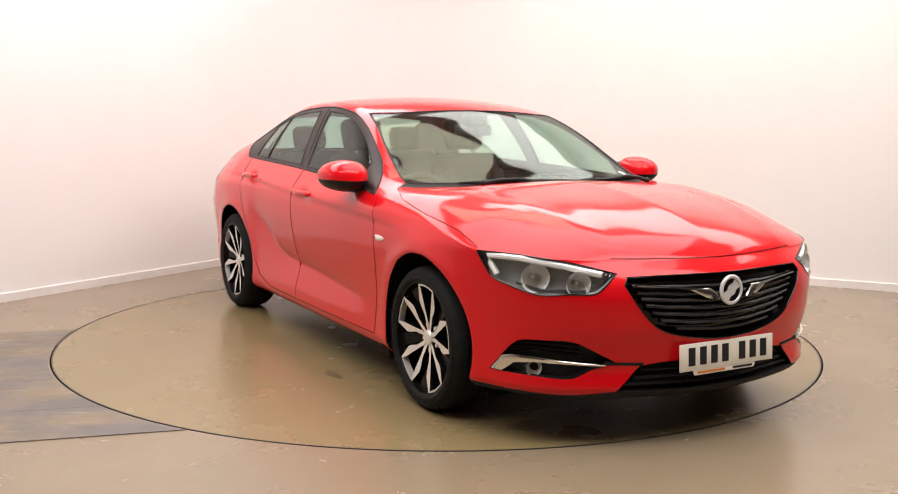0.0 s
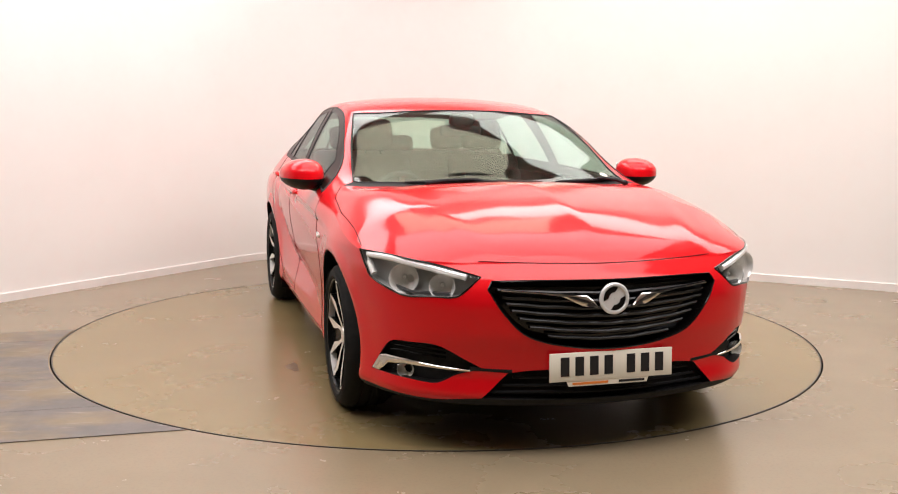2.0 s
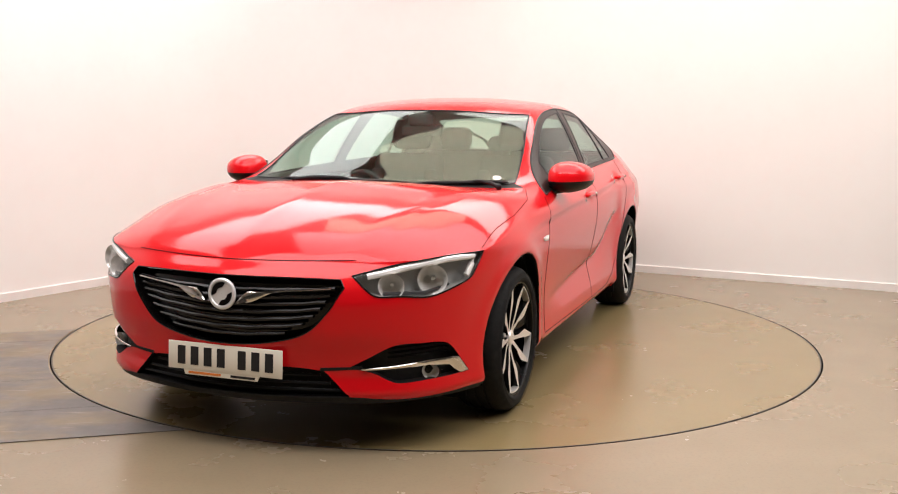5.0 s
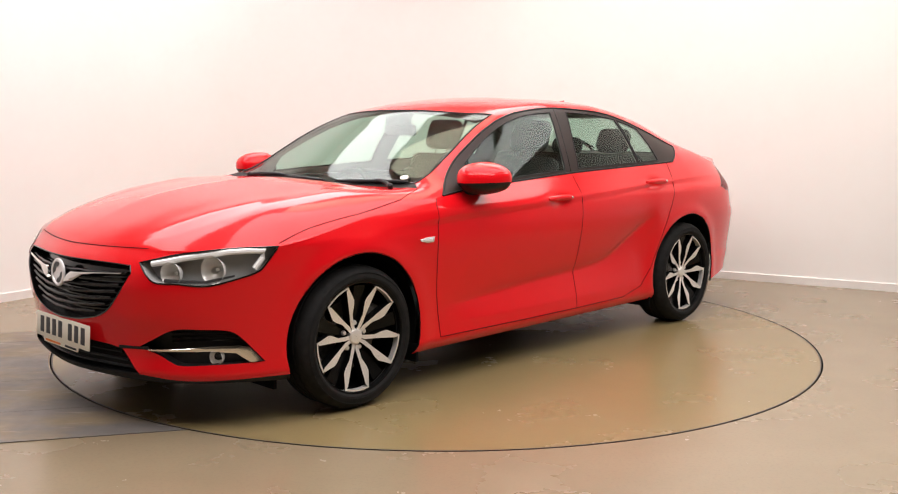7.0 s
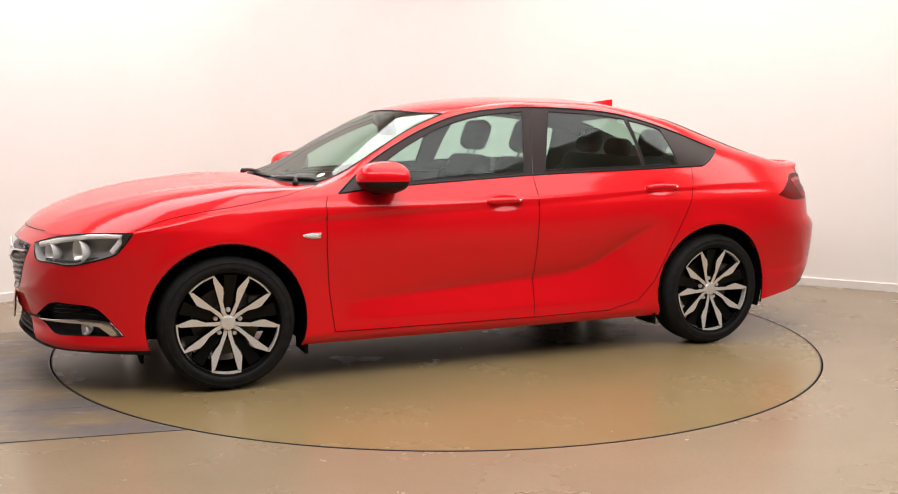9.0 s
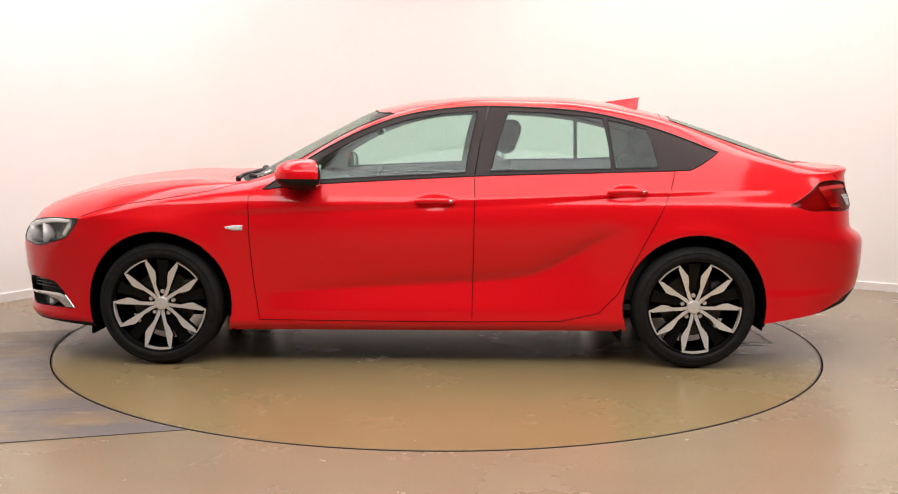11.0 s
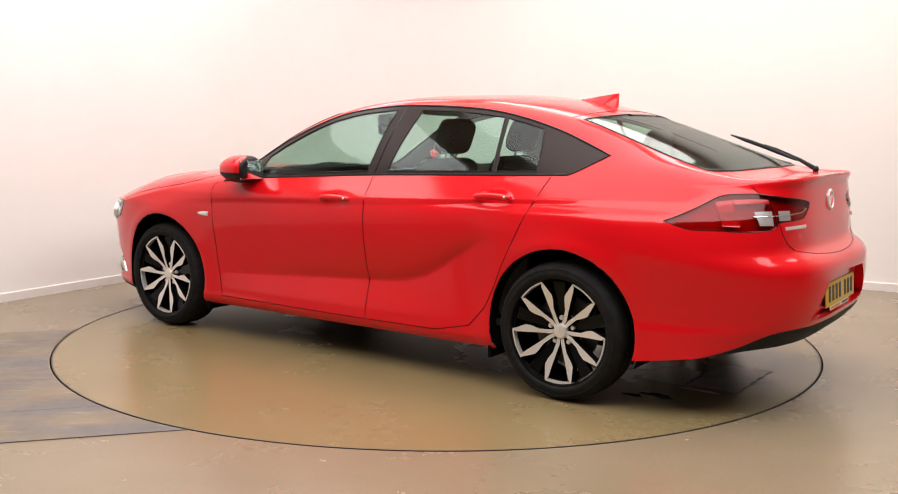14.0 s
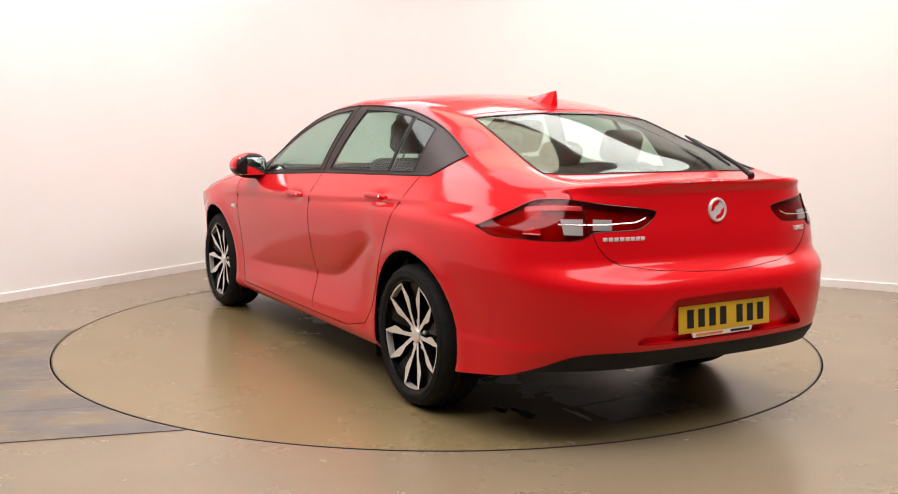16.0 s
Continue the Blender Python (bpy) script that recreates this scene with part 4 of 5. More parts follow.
def seam(pts, way, r=0.0022, closed=False, step=0.03):
    """A dark shut line sunk in the skin."""
    dense = []
    seq = list(pts) + ([pts[0]] if closed else [])
    for a, b in zip(seq, seq[1:]):
        a, b = Vector(a), Vector(b)
        n = max(1, int((b - a).length / step))
        dense += [a.lerp(b, k / n) for k in range(n)]
    dense.append(Vector(seq[-1]))
    bm = bmesh.new()
    tube(bm, [snap(q, way, -0.0004) for q in dense], r, 6)
    return bm


def loop_part(region, test):
    """The longest run of a region's outline whose points pass a test."""
    best, run = [], []
    for q in region.loop + region.loop:
        if test(q):
            run.append(q)
            if len(run) > len(best):
                best = list(run)
        else:
            run = []
        if len(run) >= len(region.loop):
            break
    return best


GAP = material("shut_line_dark", (0.03, 0.002, 0.003), 0.8, 0, 0, 0.1)
for lat in (1, -1):
    way = (0, lat, 0)
    f = lambda pts: [(x, 0.9 * lat, z) for x, z in pts]
    part("door_gap", seam(f([(0.915, 0.935), (0.932, 0.90), (0.930, 0.68), (0.915, 0.46), (0.885, 0.25), (0.3, 0.246), (-0.245, 0.245)]), way), GAP, CAR)
    part("door_gap", seam(f([(-0.253, 1.012), (-0.25, 0.6), (-0.245, 0.245), (-0.72, 0.25), (-0.92, 0.295), (-1.02, 0.40), (-1.075, 0.51), (-1.13, 0.633), (-1.19, 0.75), (-1.25, 0.87), (-1.29, 0.96), (-1.322, 1.048)]), way), GAP, CAR)
    part("door_gap", seam(f([(-0.253, 1.02), (-0.285, 1.20), (-0.33, 1.385)]), way, 0.003), GLOSS_BLACK, CAR)
    part("bonnet_gap", seam([(1.83, 0.882 * lat, 0.8), (1.66, 0.88 * lat, 0.8), (1.4, 0.89 * lat, 0.8), (1.12, 0.872 * lat, 0.8), (0.955, 0.815 * lat, 0.8)], (0, 0, 1)), GAP, CAR)
    part("tailgate_gap", seam([(-2.4, 0.66 * lat, 1.06), (-2.4, 0.646 * lat, 1.0), (-2.4, 0.615 * lat, 0.892), (-2.4, 0.591 * lat, 0.825), (-2.4, 0.555 * lat, 0.78), (-2.4, 0.50 * lat, 0.747), (-2.4, 0.344 * lat, 0.724), (-2.4, 0.15 * lat, 0.710), (-2.4, 0, 0.706)], (-1, 0, 0), 0.002), GAP, CAR)
part("bonnet_gap", seam([(2.4, y / 20, 0.757 + 0.010 * abs(y / 10.6) ** 2) for y in range(-10, 11)], (1, 0, 0)), GAP, CAR)
part("tailgate_gap", seam([(-1.29, 0.552, 0), (-1.33, 0.3, 0), (-1.345, 0, 0), (-1.33, -0.3, 0), (-1.29, -0.552, 0)], (0, 0, 1)), GAP, CAR)
# rubber edges round the screens
part("screen_seal", seam(mid["windscreen"].loop, (0, 0, 1), 0.005, True, 0.04), BLACK_TRIM, CAR)
part("screen_seal", seam(mid["rear_screen"].loop, (0, 0, 1), 0.005, True, 0.04), BLACK_TRIM, CAR)
for k in ("dlo", "dlo_right"):
    part("window_seal", seam(ALL[k].loop, ALL[k].way, 0.006, True, 0.04), BLACK_TRIM, CAR)
for k in ("front_window", "rear_window", "quarter_window"):
    for s in ("", "_right"):
        part("glass_seal", seam(ALL[k + s].loop, ALL[k + s].way, 0.004, True, 0.04), BLACK_TRIM, CAR)


# ---------------------------------------------------------------- lamps
HEAD = [(0.8, 0.6, 0), (0.8, -0.6, 0)]
HEADLAMP, TAILLAMP, FOGLAMP = [], [], []
for i, s in enumerate(("", "_right")):
    sg = 1 - 2 * i
    lamp = part("headlamp", bucket(GROUPS["headlamp" + s], 0.075, (0.85, 0.5 * sg, 0)), LAMP_GREY, CAR, "clear headlamp with two chrome reflectors and a light strip")
    lens = mesh_object("lens", faces_mesh(GROUPS["headlamp" + s]), LENS, lamp, "clear lens")
    thicken(lens, 0.003, 0, 0)
    lens.visible_shadow = False
    part("lamp_rim", seam(ALL["headlamp" + s].loop, HEAD[i], 0.0035, True, 0.04), GLOSS_BLACK, lamp)
    HEADLAMP.append(lamp)
    fog = part("fog_recess", bucket(GROUPS["fog_recess" + s], 0.05, (0.85, 0.5 * sg, 0)), PLASTIC, CAR, "black recess with fog lamp")
    FOGLAMP.append(fog)
    tail = part("tail_lamp", bucket(GROUPS["tail_lamp" + s], 0.022, (-0.8, 0.6 * sg, 0)), RED_PLASTIC, CAR, "dark red tail lamp with a clear block")
    lens = mesh_object("lens", faces_mesh(GROUPS["tail_lamp" + s]), RED_LENS, tail, "smoked red lens")
    thicken(lens, 0.003, 0, 0)
    lens.visible_shadow = False
    part("lamp_rim", seam(ALL["tail_lamp" + s].loop, ALL["tail_lamp" + s].way, 0.002, True, 0.04), GLOSS_BLACK, tail)
    TAILLAMP.append(tail)


def bowl(bm, centre, r, depth, aim):
    m = look(centre, Vector(centre) + Vector(aim)) @ pose(0, 0, 0)
    tmp = bmesh.new()
    lathe(tmp, [(r * 1.06, -0.004), (r, 0.0), (r * 0.93, depth * 0.25), (r * 0.75, depth * 0.6), (r * 0.45, depth * 0.9), (r * 0.2, depth)], 28, "z")
    idx = {}
    for v in tmp.verts:
        idx[v] = bm.verts.new(m @ v.co)
    for f in tmp.faces:
        bm.faces.new([idx[v] for v in f.verts])
    tmp.free()


def ball(bm, centre, r, sx=1, sy=1, sz=1, u=16, v=10):
    g = bmesh.ops.create_uvsphere(bm, u_segments=u, v_segments=v, radius=r)
    for w in g["verts"]:
        w.co = Vector((w.co.x * sx, w.co.y * sy, w.co.z * sz)) + Vector(centre)


for c, r in ((snap((2.19, 0.635, 0.675), (0.8, 0.6, 0), -0.018), 0.048), (snap((2.07, 0.765, 0.690), (0.8, 0.6, 0), -0.018), 0.056)):
    twin("reflector", lambda bm: bowl(bm, c, r, 0.055, (0.9, 0.3, 0)), LAMP_BRIGHT, "round chrome reflector", parents=HEADLAMP)
    twin("bulb", lambda bm: ball(bm, Vector(c) - Vector((0.030, 0.010, 0)), 0.008), CLEAR_CORE, parents=HEADLAMP)
twin("light_strip", lambda bm: tube(bm, [snap(q, (0.8, 0.6, 0), -0.009) for q in ((2.225, 0.548, 0.712), (2.19, 0.605, 0.724), (2.15, 0.66, 0.738), (2.09, 0.73, 0.751), (2.02, 0.793, 0.761), (1.95, 0.835, 0.764), (1.885, 0.868, 0.762), (1.898, 0.868, 0.735), (1.93, 0.855, 0.690))], 0.013, 8),
     CLEAR_CORE, "pale light strip", parents=HEADLAMP)
twin("reflector_wall", lambda bm: strip(bm, [(2.20, 0.60, 0.655), (2.10, 0.75, 0.645), (2.0, 0.82, 0.665)], [(2.20, 0.60, 0.640), (2.10, 0.75, 0.632), (2.0, 0.82, 0.655)], (0.8, 0.6, 0), -0.03, 0.01), LAMP_DARK, parents=HEADLAMP)
STRIP_U = [(2.248, 0.535, 0.349), (2.185, 0.651, 0.358), (2.082, 0.754, 0.369), (1.985, 0.813, 0.368), (1.945, 0.828, 0.358), (1.895, 0.850, 0.296)]
STRIP_L = [(2.245, 0.540, 0.342), (2.185, 0.651, 0.346), (2.082, 0.754, 0.349), (1.995, 0.806, 0.336), (1.975, 0.815, 0.318), (1.94, 0.830, 0.294)]
twin("chrome_strip", lambda bm: strip(bm, STRIP_U, STRIP_L, (0.8, 0.6, 0), 0.0, 0.006), CHROME, "curved chrome strip", parents=FOGLAMP)
FOG_C = snap((2.06, 0.757, 0.318), (0.8, 0.6, 0), -0.016)
twin("fog_lamp", lambda bm: bowl(bm, FOG_C, 0.032, 0.04, (0.9, 0.25, 0)), LAMP_BRIGHT, "small chrome fog lamp", parents=FOGLAMP)
twin("fog_lamp_lens", lambda bm: ball(bm, FOG_C, 0.033, 0.35, 1.6, 0.9), LENS, parents=FOGLAMP)
for k in range(3):
    z = 0.385 + 0.018 * k
    twin("louvre", lambda bm: tube(bm, [snap(q, (0.8, 0.6, 0), -0.022) for q in ((2.2, 0.63, z), (2.11, 0.74, z + 0.006), (2.03, 0.79, z + 0.006), (1.985, 0.812, z))], 0.004, 6), GLOSS_BLACK, parents=FOGLAMP)
TB = (-0.8, 0.6, 0)
twin("clear_block", lambda bm: strip(bm, [(-2.275, 0.717, 0.926), (-2.321, 0.642, 0.927)], [(-2.295, 0.712, 0.868), (-2.333, 0.650, 0.866)], TB, 0.001, 0.003), TAIL_CLEAR, "clear reversing light block", parents=TAILLAMP)
twin("clear_block", lambda bm: strip(bm, [(-2.336, 0.606, 0.927), (-2.359, 0.531, 0.925)], [(-2.345, 0.612, 0.885), (-2.366, 0.535, 0.883)], TB, 0.001, 0.003), TAIL_CLEAR, "clear reversing light block", parents=TAILLAMP)
twin("chrome_line", lambda bm: tube(bm, [snap(q, TB, 0.004) for q in ((-2.27, 0.722, 0.905), (-2.32, 0.645, 0.905), (-2.355, 0.55, 0.906), (-2.38, 0.43, 0.912), (-2.385, 0.385, 0.928))], 0.0026, 6), CHROME, parents=TAILLAMP)
twin("light_guide", lambda bm: strip(bm, [(-2.145, 0.793, 0.966), (-2.20, 0.752, 0.974)], [(-2.175, 0.822, 0.866), (-2.235, 0.780, 0.864)], TB, 0.0008, 0.0012), RED_GUIDE, "brighter red light guide", parents=TAILLAMP)
twin("light_guide", lambda bm: strip(bm, [(-2.20, 0.752, 0.974), (-2.27, 0.682, 0.978), (-2.312, 0.636, 0.976)], [(-2.205, 0.752, 0.955), (-2.275, 0.686, 0.959), (-2.315, 0.636, 0.958)], TB, 0.0008, 0.0012), RED_GUIDE, "brighter red light guide", parents=TAILLAMP)
twin("lamp_gap", lambda bm: tube(bm, [snap((-2.4, 0.625, z), (-1, 0, 0), 0.003) for z in (0.86, 0.90, 0.94, 0.99)], 0.003, 6), GAP, parents=TAILLAMP)

# ---------------------------------------------------------------- grilles, badges, plates
SLAT = material("slat_gloss_black", (0.010, 0.010, 0.011), 0.25, 0, 0, 0.35)
GRILLE = part("grille", bucket(GROUPS["grille"], 0.06, (1, 0, 0)), GLOSS_BLACK, CAR, "gloss black grille with slats and chrome wings")
for k in range(7):
    zc = 0.655 - 0.031 * k
    half = [0.45, 0.435, 0.42, 0.40, 0.37, 0.33, 0.26][k]
    bm = bmesh.new()
    pts = []
    for j in range(25):
        y = half * (j / 12 - 1)
        z = zc + 0.045 * (y / 0.46) ** 2 * (0.3 + 0.12 * k) + 0.0012 * math.cos(y * 42 + k)
        pts.append(snap((2.3, y, z), (1, 0, 0), -0.018))
    rows = []
    for q in pts:
        rows.append([bm.verts.new(q + Vector(d)) for d in ((-0.022, 0, 0.004), (0, 0, 0.0065), (0.006, 0, 0.001), (0.002, 0, -0.0065), (-0.022, 0, -0.004))])
    for a, b in zip(rows, rows[1:]):
        for j in range(5):
            bm.faces.new((a[j], a[(j + 1) % 5], b[(j + 1) % 5], b[j]))
    bmesh.ops.recalc_face_normals(bm, faces=bm.faces)
    part("slat", bm, SLAT, GRILLE)
twin("chrome_wing", lambda bm: strip(bm, [(2.3, 0.072, 0.602), (2.3, 0.095, 0.630), (2.3, 0.118, 0.647), (2.3, 0.28, 0.659), (2.3, 0.44, 0.670)], [(2.3, 0.080, 0.596), (2.3, 0.135, 0.606), (2.3, 0.205, 0.641), (2.3, 0.28, 0.652), (2.3, 0.44, 0.665)], (1, 0, 0), -0.008, 0.012),
     CHROME, "chrome wing strip", parents=[GRILLE, GRILLE])
part("grille_rim", seam(mid["grille"].loop, (1, 0, 0), 0.003, True, 0.04), GLOSS_BLACK, GRILLE)


def badge(m, r, name):
    base = bmesh.new()
    lathe(base, [(r, 0), (r, 0.006), (r * 0.93, 0.010), (r * 0.80, 0.010), (r * 0.76, 0.005), (0.001, 0.005)], 36, "z")
    bmesh.ops.transform(base, matrix=m, verts=base.verts)
    ob = part(name, base, BADGE_SILVER, CAR, "round silver badge with two curved dark fields")
    for turn in (0.9, 0.9 + math.pi):
        bm = bmesh.new()
        outer = [(r * 0.74 * math.cos(turn + t), r * 0.74 * math.sin(turn + t)) for t in [0.35 + 2.1 * k / 10 for k in range(11)]]
        inner = [(r * 0.40 * math.cos(turn + t), r * 0.40 * math.sin(turn + t)) for t in [2.2 - 1.6 * k / 8 for k in range(9)]]
        prism(bm, outer + inner, m @ pose(0, 0, 0.0045), 0.0025)
        part("badge_field", bm, GLOSS_BLACK if name == "front_badge" else PAINT, ob)
    return ob


badge(look((2.372, 0.0, 0.628), (1.3, 0.0, 0.58)), 0.062, "front_badge")
badge(look(snap((-2.4, 0, 0.948), (-1, 0, 0), 0.0), (-1.0, 0, 0.85)), 0.050, "rear_badge")
LOWER = part("lower_grille", bucket(GROUPS["lower_grille"], 0.05, (1, 0, 0)), PLASTIC, CAR, "black lower intake with bars")
for z in (0.262, 0.290, 0.318):
    bm = bmesh.new()
    w = 0.46 - (z - 0.262) * 1.4
    tube(bm, [snap((2.3, w * (j / 9 - 1), z), (1, 0, 0), -0.02) for j in range(19)], 0.006, 8)
    part("bar", bm, BLACK_TRIM, LOWER)
twin("intake_link", lambda bm: strip(bm, [(2.3, 0.385, 0.352), (2.26, 0.50, 0.357), (2.25, 0.54, 0.362)], [(2.3, 0.385, 0.338), (2.26, 0.50, 0.346), (2.25, 0.54, 0.346)], (0.95, 0.3, 0), 0.0, 0.0015), PLASTIC, parents=[LOWER, LOWER])


def number_plate(name, m, face, label):
    """Lies in the x-y plane of m, facing its z."""
    bm = bmesh.new()
    box(bm, 0, 0, 0.003, 0.52, 0.111, 0.006, 0.002, m)
    ob = part(name, bm, face, CAR, label)
    x = -0.222
    for k in range(7):
        bm = bmesh.new()
        box(bm, x + 0.025, 0.002, 0.0066, 0.036, 0.074, 0.0014, 0, m)
        part("character_bar", bm, INK, ob)
        x += 0.061 + (0.034 if k == 3 else 0)
    bm = bmesh.new()
    prism(bm, [(-0.19, -0.054), (-0.18, -0.076), (0.15, -0.076), (0.16, -0.054)], m, 0.004)
    part("plate_tab", bm, PLATE_WHITE, ob, "white tab")
    for a, w, mt in ((-0.09, 0.15, ORANGE), (0.085, 0.11, INK)):
        bm = bmesh.new()
        box(bm, a, -0.066, 0.0045, w, 0.009, 0.0014, 0, m)
        part("print_bar", bm, mt, ob)
    return ob


BASIS_F = Matrix(((0, 0, 1, 2.366), (1, 0, 0, 0.0), (0, 1, 0, 0.366), (0, 0, 0, 1)))
number_plate("front_plate", BASIS_F @ pose(0, 0, 0, -3), PLATE_WHITE, "white number plate with black bars")
RECESS = part("plate_recess", bucket(GROUPS["plate_recess"], 0.04, (-1, 0, 0)), PAINT, CAR)
BASIS_R = Matrix(((0, 0, -1, -2.458), (-1, 0, 0, 0.0), (0, 1, 0, 0.518), (0, 0, 0, 1)))
number_plate("rear_plate", BASIS_R @ pose(0, 0, 0, -4), PLATE_YELLOW, "yellow number plate with black bars")
bm = bmesh.new()
box(bm, -2.450, 0, 0.52, 0.008, 0.50, 0.10, 0.002)
part("plate_holder", bm, PLASTIC, CAR)
for k in range(8):
    bm = bmesh.new()
    y = 0.570 - 0.0235 * k
    strip(bm, [(-2.4, y, 0.857), (-2.4, y - 0.017, 0.857)], [(-2.4, y, 0.842), (-2.4, y - 0.017, 0.842)], (-1, 0, 0), 0.0, 0.003, 1)
    part("name_bar", bm, BADGE_SILVER, CAR)


def lettering(text, size, m, mat, parent, name):
    cu = bpy.data.curves.new(name, "FONT")
    cu.body, cu.size, cu.extrude, cu.align_x = text, size, 0.0015, "CENTER"
    tmp = bpy.data.objects.new(name, cu)
    scene.collection.objects.link(tmp)
    me = bpy.data.meshes.new_from_object(tmp.evaluated_get(bpy.context.evaluated_depsgraph_get()))
    bpy.data.objects.remove(tmp)
    me.transform(m)
    me.materials.append(mat)
    ob = new(name, me)
    ob.parent = parent
    return ob


q = snap((-2.4, -0.525, 0.838), (-1, 0, 0), 0.004)
qn = SKIN.find_nearest(q)[1]
qx = Vector((0, 0, 1)).cross(qn).normalized()
qy = qn.cross(qx)
lettering("TURBO", 0.030, Matrix(((qx.x, qy.x, qn.x, q.x), (qx.y, qy.y, qn.y, q.y), (qx.z, qy.z, qn.z, q.z), (0, 0, 0, 1))), BADGE_SILVER, CAR, "turbo_lettering")

# ---------------------------------------------------------------- mirrors, handles, fin, wipers


def mirror_shell(bm, part_of):
    """Mirror housing: a rounded, forward-swept pod; its cap, its base or its glass."""
    c = Vector((0.615, 0.955, 1.022))
    nu, nv = 24, 16
    rows = []
    for i in range(nv + 1):
        a = -math.pi / 2 + math.pi * i / nv
        row = []
        for j in range(nu):
            t = 2 * math.pi * j / nu
            ca = abs(math.cos(a)) ** 0.75
            x = ca * math.copysign(abs(math.cos(t)) ** 0.8, math.cos(t))
            y = ca * math.copysign(abs(math.sin(t)) ** 0.75, math.sin(t))
            z = math.copysign(abs(math.sin(a)) ** 0.85, math.sin(a))
            x = 0.150 * x if x > 0 else 0.060 * max(x, -0.8)
            y, z = y * 0.100, z * 0.072
            q = c + Vector((x - 0.28 * max(y, 0) + (-0.02 if y > 0.05 else 0) * y, y, z * (1 - 2.2 * max(y, 0)) + 0.10 * -min(y, 0) * 0))
            row.append(q)
        rows.append(row)
    root = Vector((0.615, 0.875, 1.005))
    rows = [[root + (q - root) * 1.13 for q in row] for row in rows]
    c = root + (c - root) * 1.13
    made = {}
    for i in range(nv):
        for j in range(nu):
            zc = (rows[i][j].z + rows[i + 1][j].z) / 2 - c.z
            top = zc > -0.014 and (rows[i][j].x + rows[i + 1][j].x) / 2 - c.x + 0.28 * max(rows[i][j].y - c.y, 0) > -0.036
            if (part_of == "cap") != top:
                continue
            ks = [(i, j), (i, (j + 1) % nu), (i + 1, (j + 1) % nu), (i + 1, j)]
            vs = []
            for k in ks:
                if k not in made:
                    made[k] = bm.verts.new(rows[k[0]][k[1]])
                vs.append(made[k])
            bm.faces.new(vs)
    bmesh.ops.remove_doubles(bm, verts=bm.verts, dist=0.0005)
    bmesh.ops.recalc_face_normals(bm, faces=bm.faces)


MIRROR = twin("door_mirror", lambda bm: mirror_shell(bm, "cap"), PAINT, "red door mirror on a black base")
twin("mirror_base", lambda bm: (mirror_shell(bm, "base"), tube(bm, [(0.63, 0.93, 0.962), (0.66, 0.89, 0.958), (0.70, 0.85, 0.952)], [0.020, 0.024, 0.03], 10)), BLACK_TRIM, parents=MIRROR)
twin("mirror_glass", lambda bm: (box(bm, 0.556, 0.960, 1.021, 0.006, 0.168, 0.107, 0.0029, pose(0, 0, 0))), MIRROR_GLASS, parents=MIRROR)


def handle(bm, hx, hz):
    n = 14
    pts, rr = [], []
    for i in range(n + 1):
        t = i / n
        x = hx + 0.105 - 0.21 * t
        base = snap((x, 0.9, hz), (0, 1, 0)).y
        ends = max(0.0, 1 - (2 * t - 1) ** 8)
        pts.append(Vector((x, 0, hz + 0.004 * math.sin(math.pi * t))))
        rr.append((snap((hx, 0.9, hz - 0.055), (0, 1, 0)).y + 0.008 + 0.016 * ends, ends))
    rows = []
    for q, (y, e) in zip(pts, rr):
        h = 0.016 * (0.55 + 0.45 * e)
        rows.append([bm.verts.new((q.x, y - 0.016 + 0.013 * math.cos(a), q.z + h * math.sin(a))) for a in [2 * math.pi * k / 12 for k in range(12)]])
    for a, b in zip(rows, rows[1:]):
        for j in range(12):
            bm.faces.new((a[j], a[(j + 1) % 12], b[(j + 1) % 12], b[j]))
    bm.faces.new(rows[0])
    bm.faces.new(rows[-1])
    bmesh.ops.recalc_face_normals(bm, faces=bm.faces)


for hx, hz in ((-0.045, 0.888), (-1.055, 0.942)):
    hs = twin("door_handle", lambda bm: handle(bm, hx, hz), PAINT)
    twin("lock_cap", lambda bm: ball(bm, (hx - 0.082, snap((hx, 0.9, hz - 0.055), (0, 1, 0)).y + 0.020, hz + 0.003), 0.007, 1, 0.6, 1, 10, 8), CHROME, parents=hs)
IND = twin("side_indicator", lambda bm: strip(bm, [(1.055, 0.93, 0.748), (1.01, 0.93, 0.756), (0.962, 0.93, 0.756)], [(1.050, 0.93, 0.738), (1.01, 0.93, 0.730), (0.966, 0.93, 0.730)], (0, 1, 0), 0.0, 0.006), BADGE_SILVER, "small silver side indicator")
twin("indicator_lens", lambda bm: strip(bm, [(1.035, 0.93, 0.748), (0.975, 0.93, 0.750)], [(1.032, 0.93, 0.739), (0.978, 0.93, 0.737)], (0, 1, 0), 0.006, 0.002), CLEAR_CORE, parents=IND)
bm = bmesh.new()
rows = []
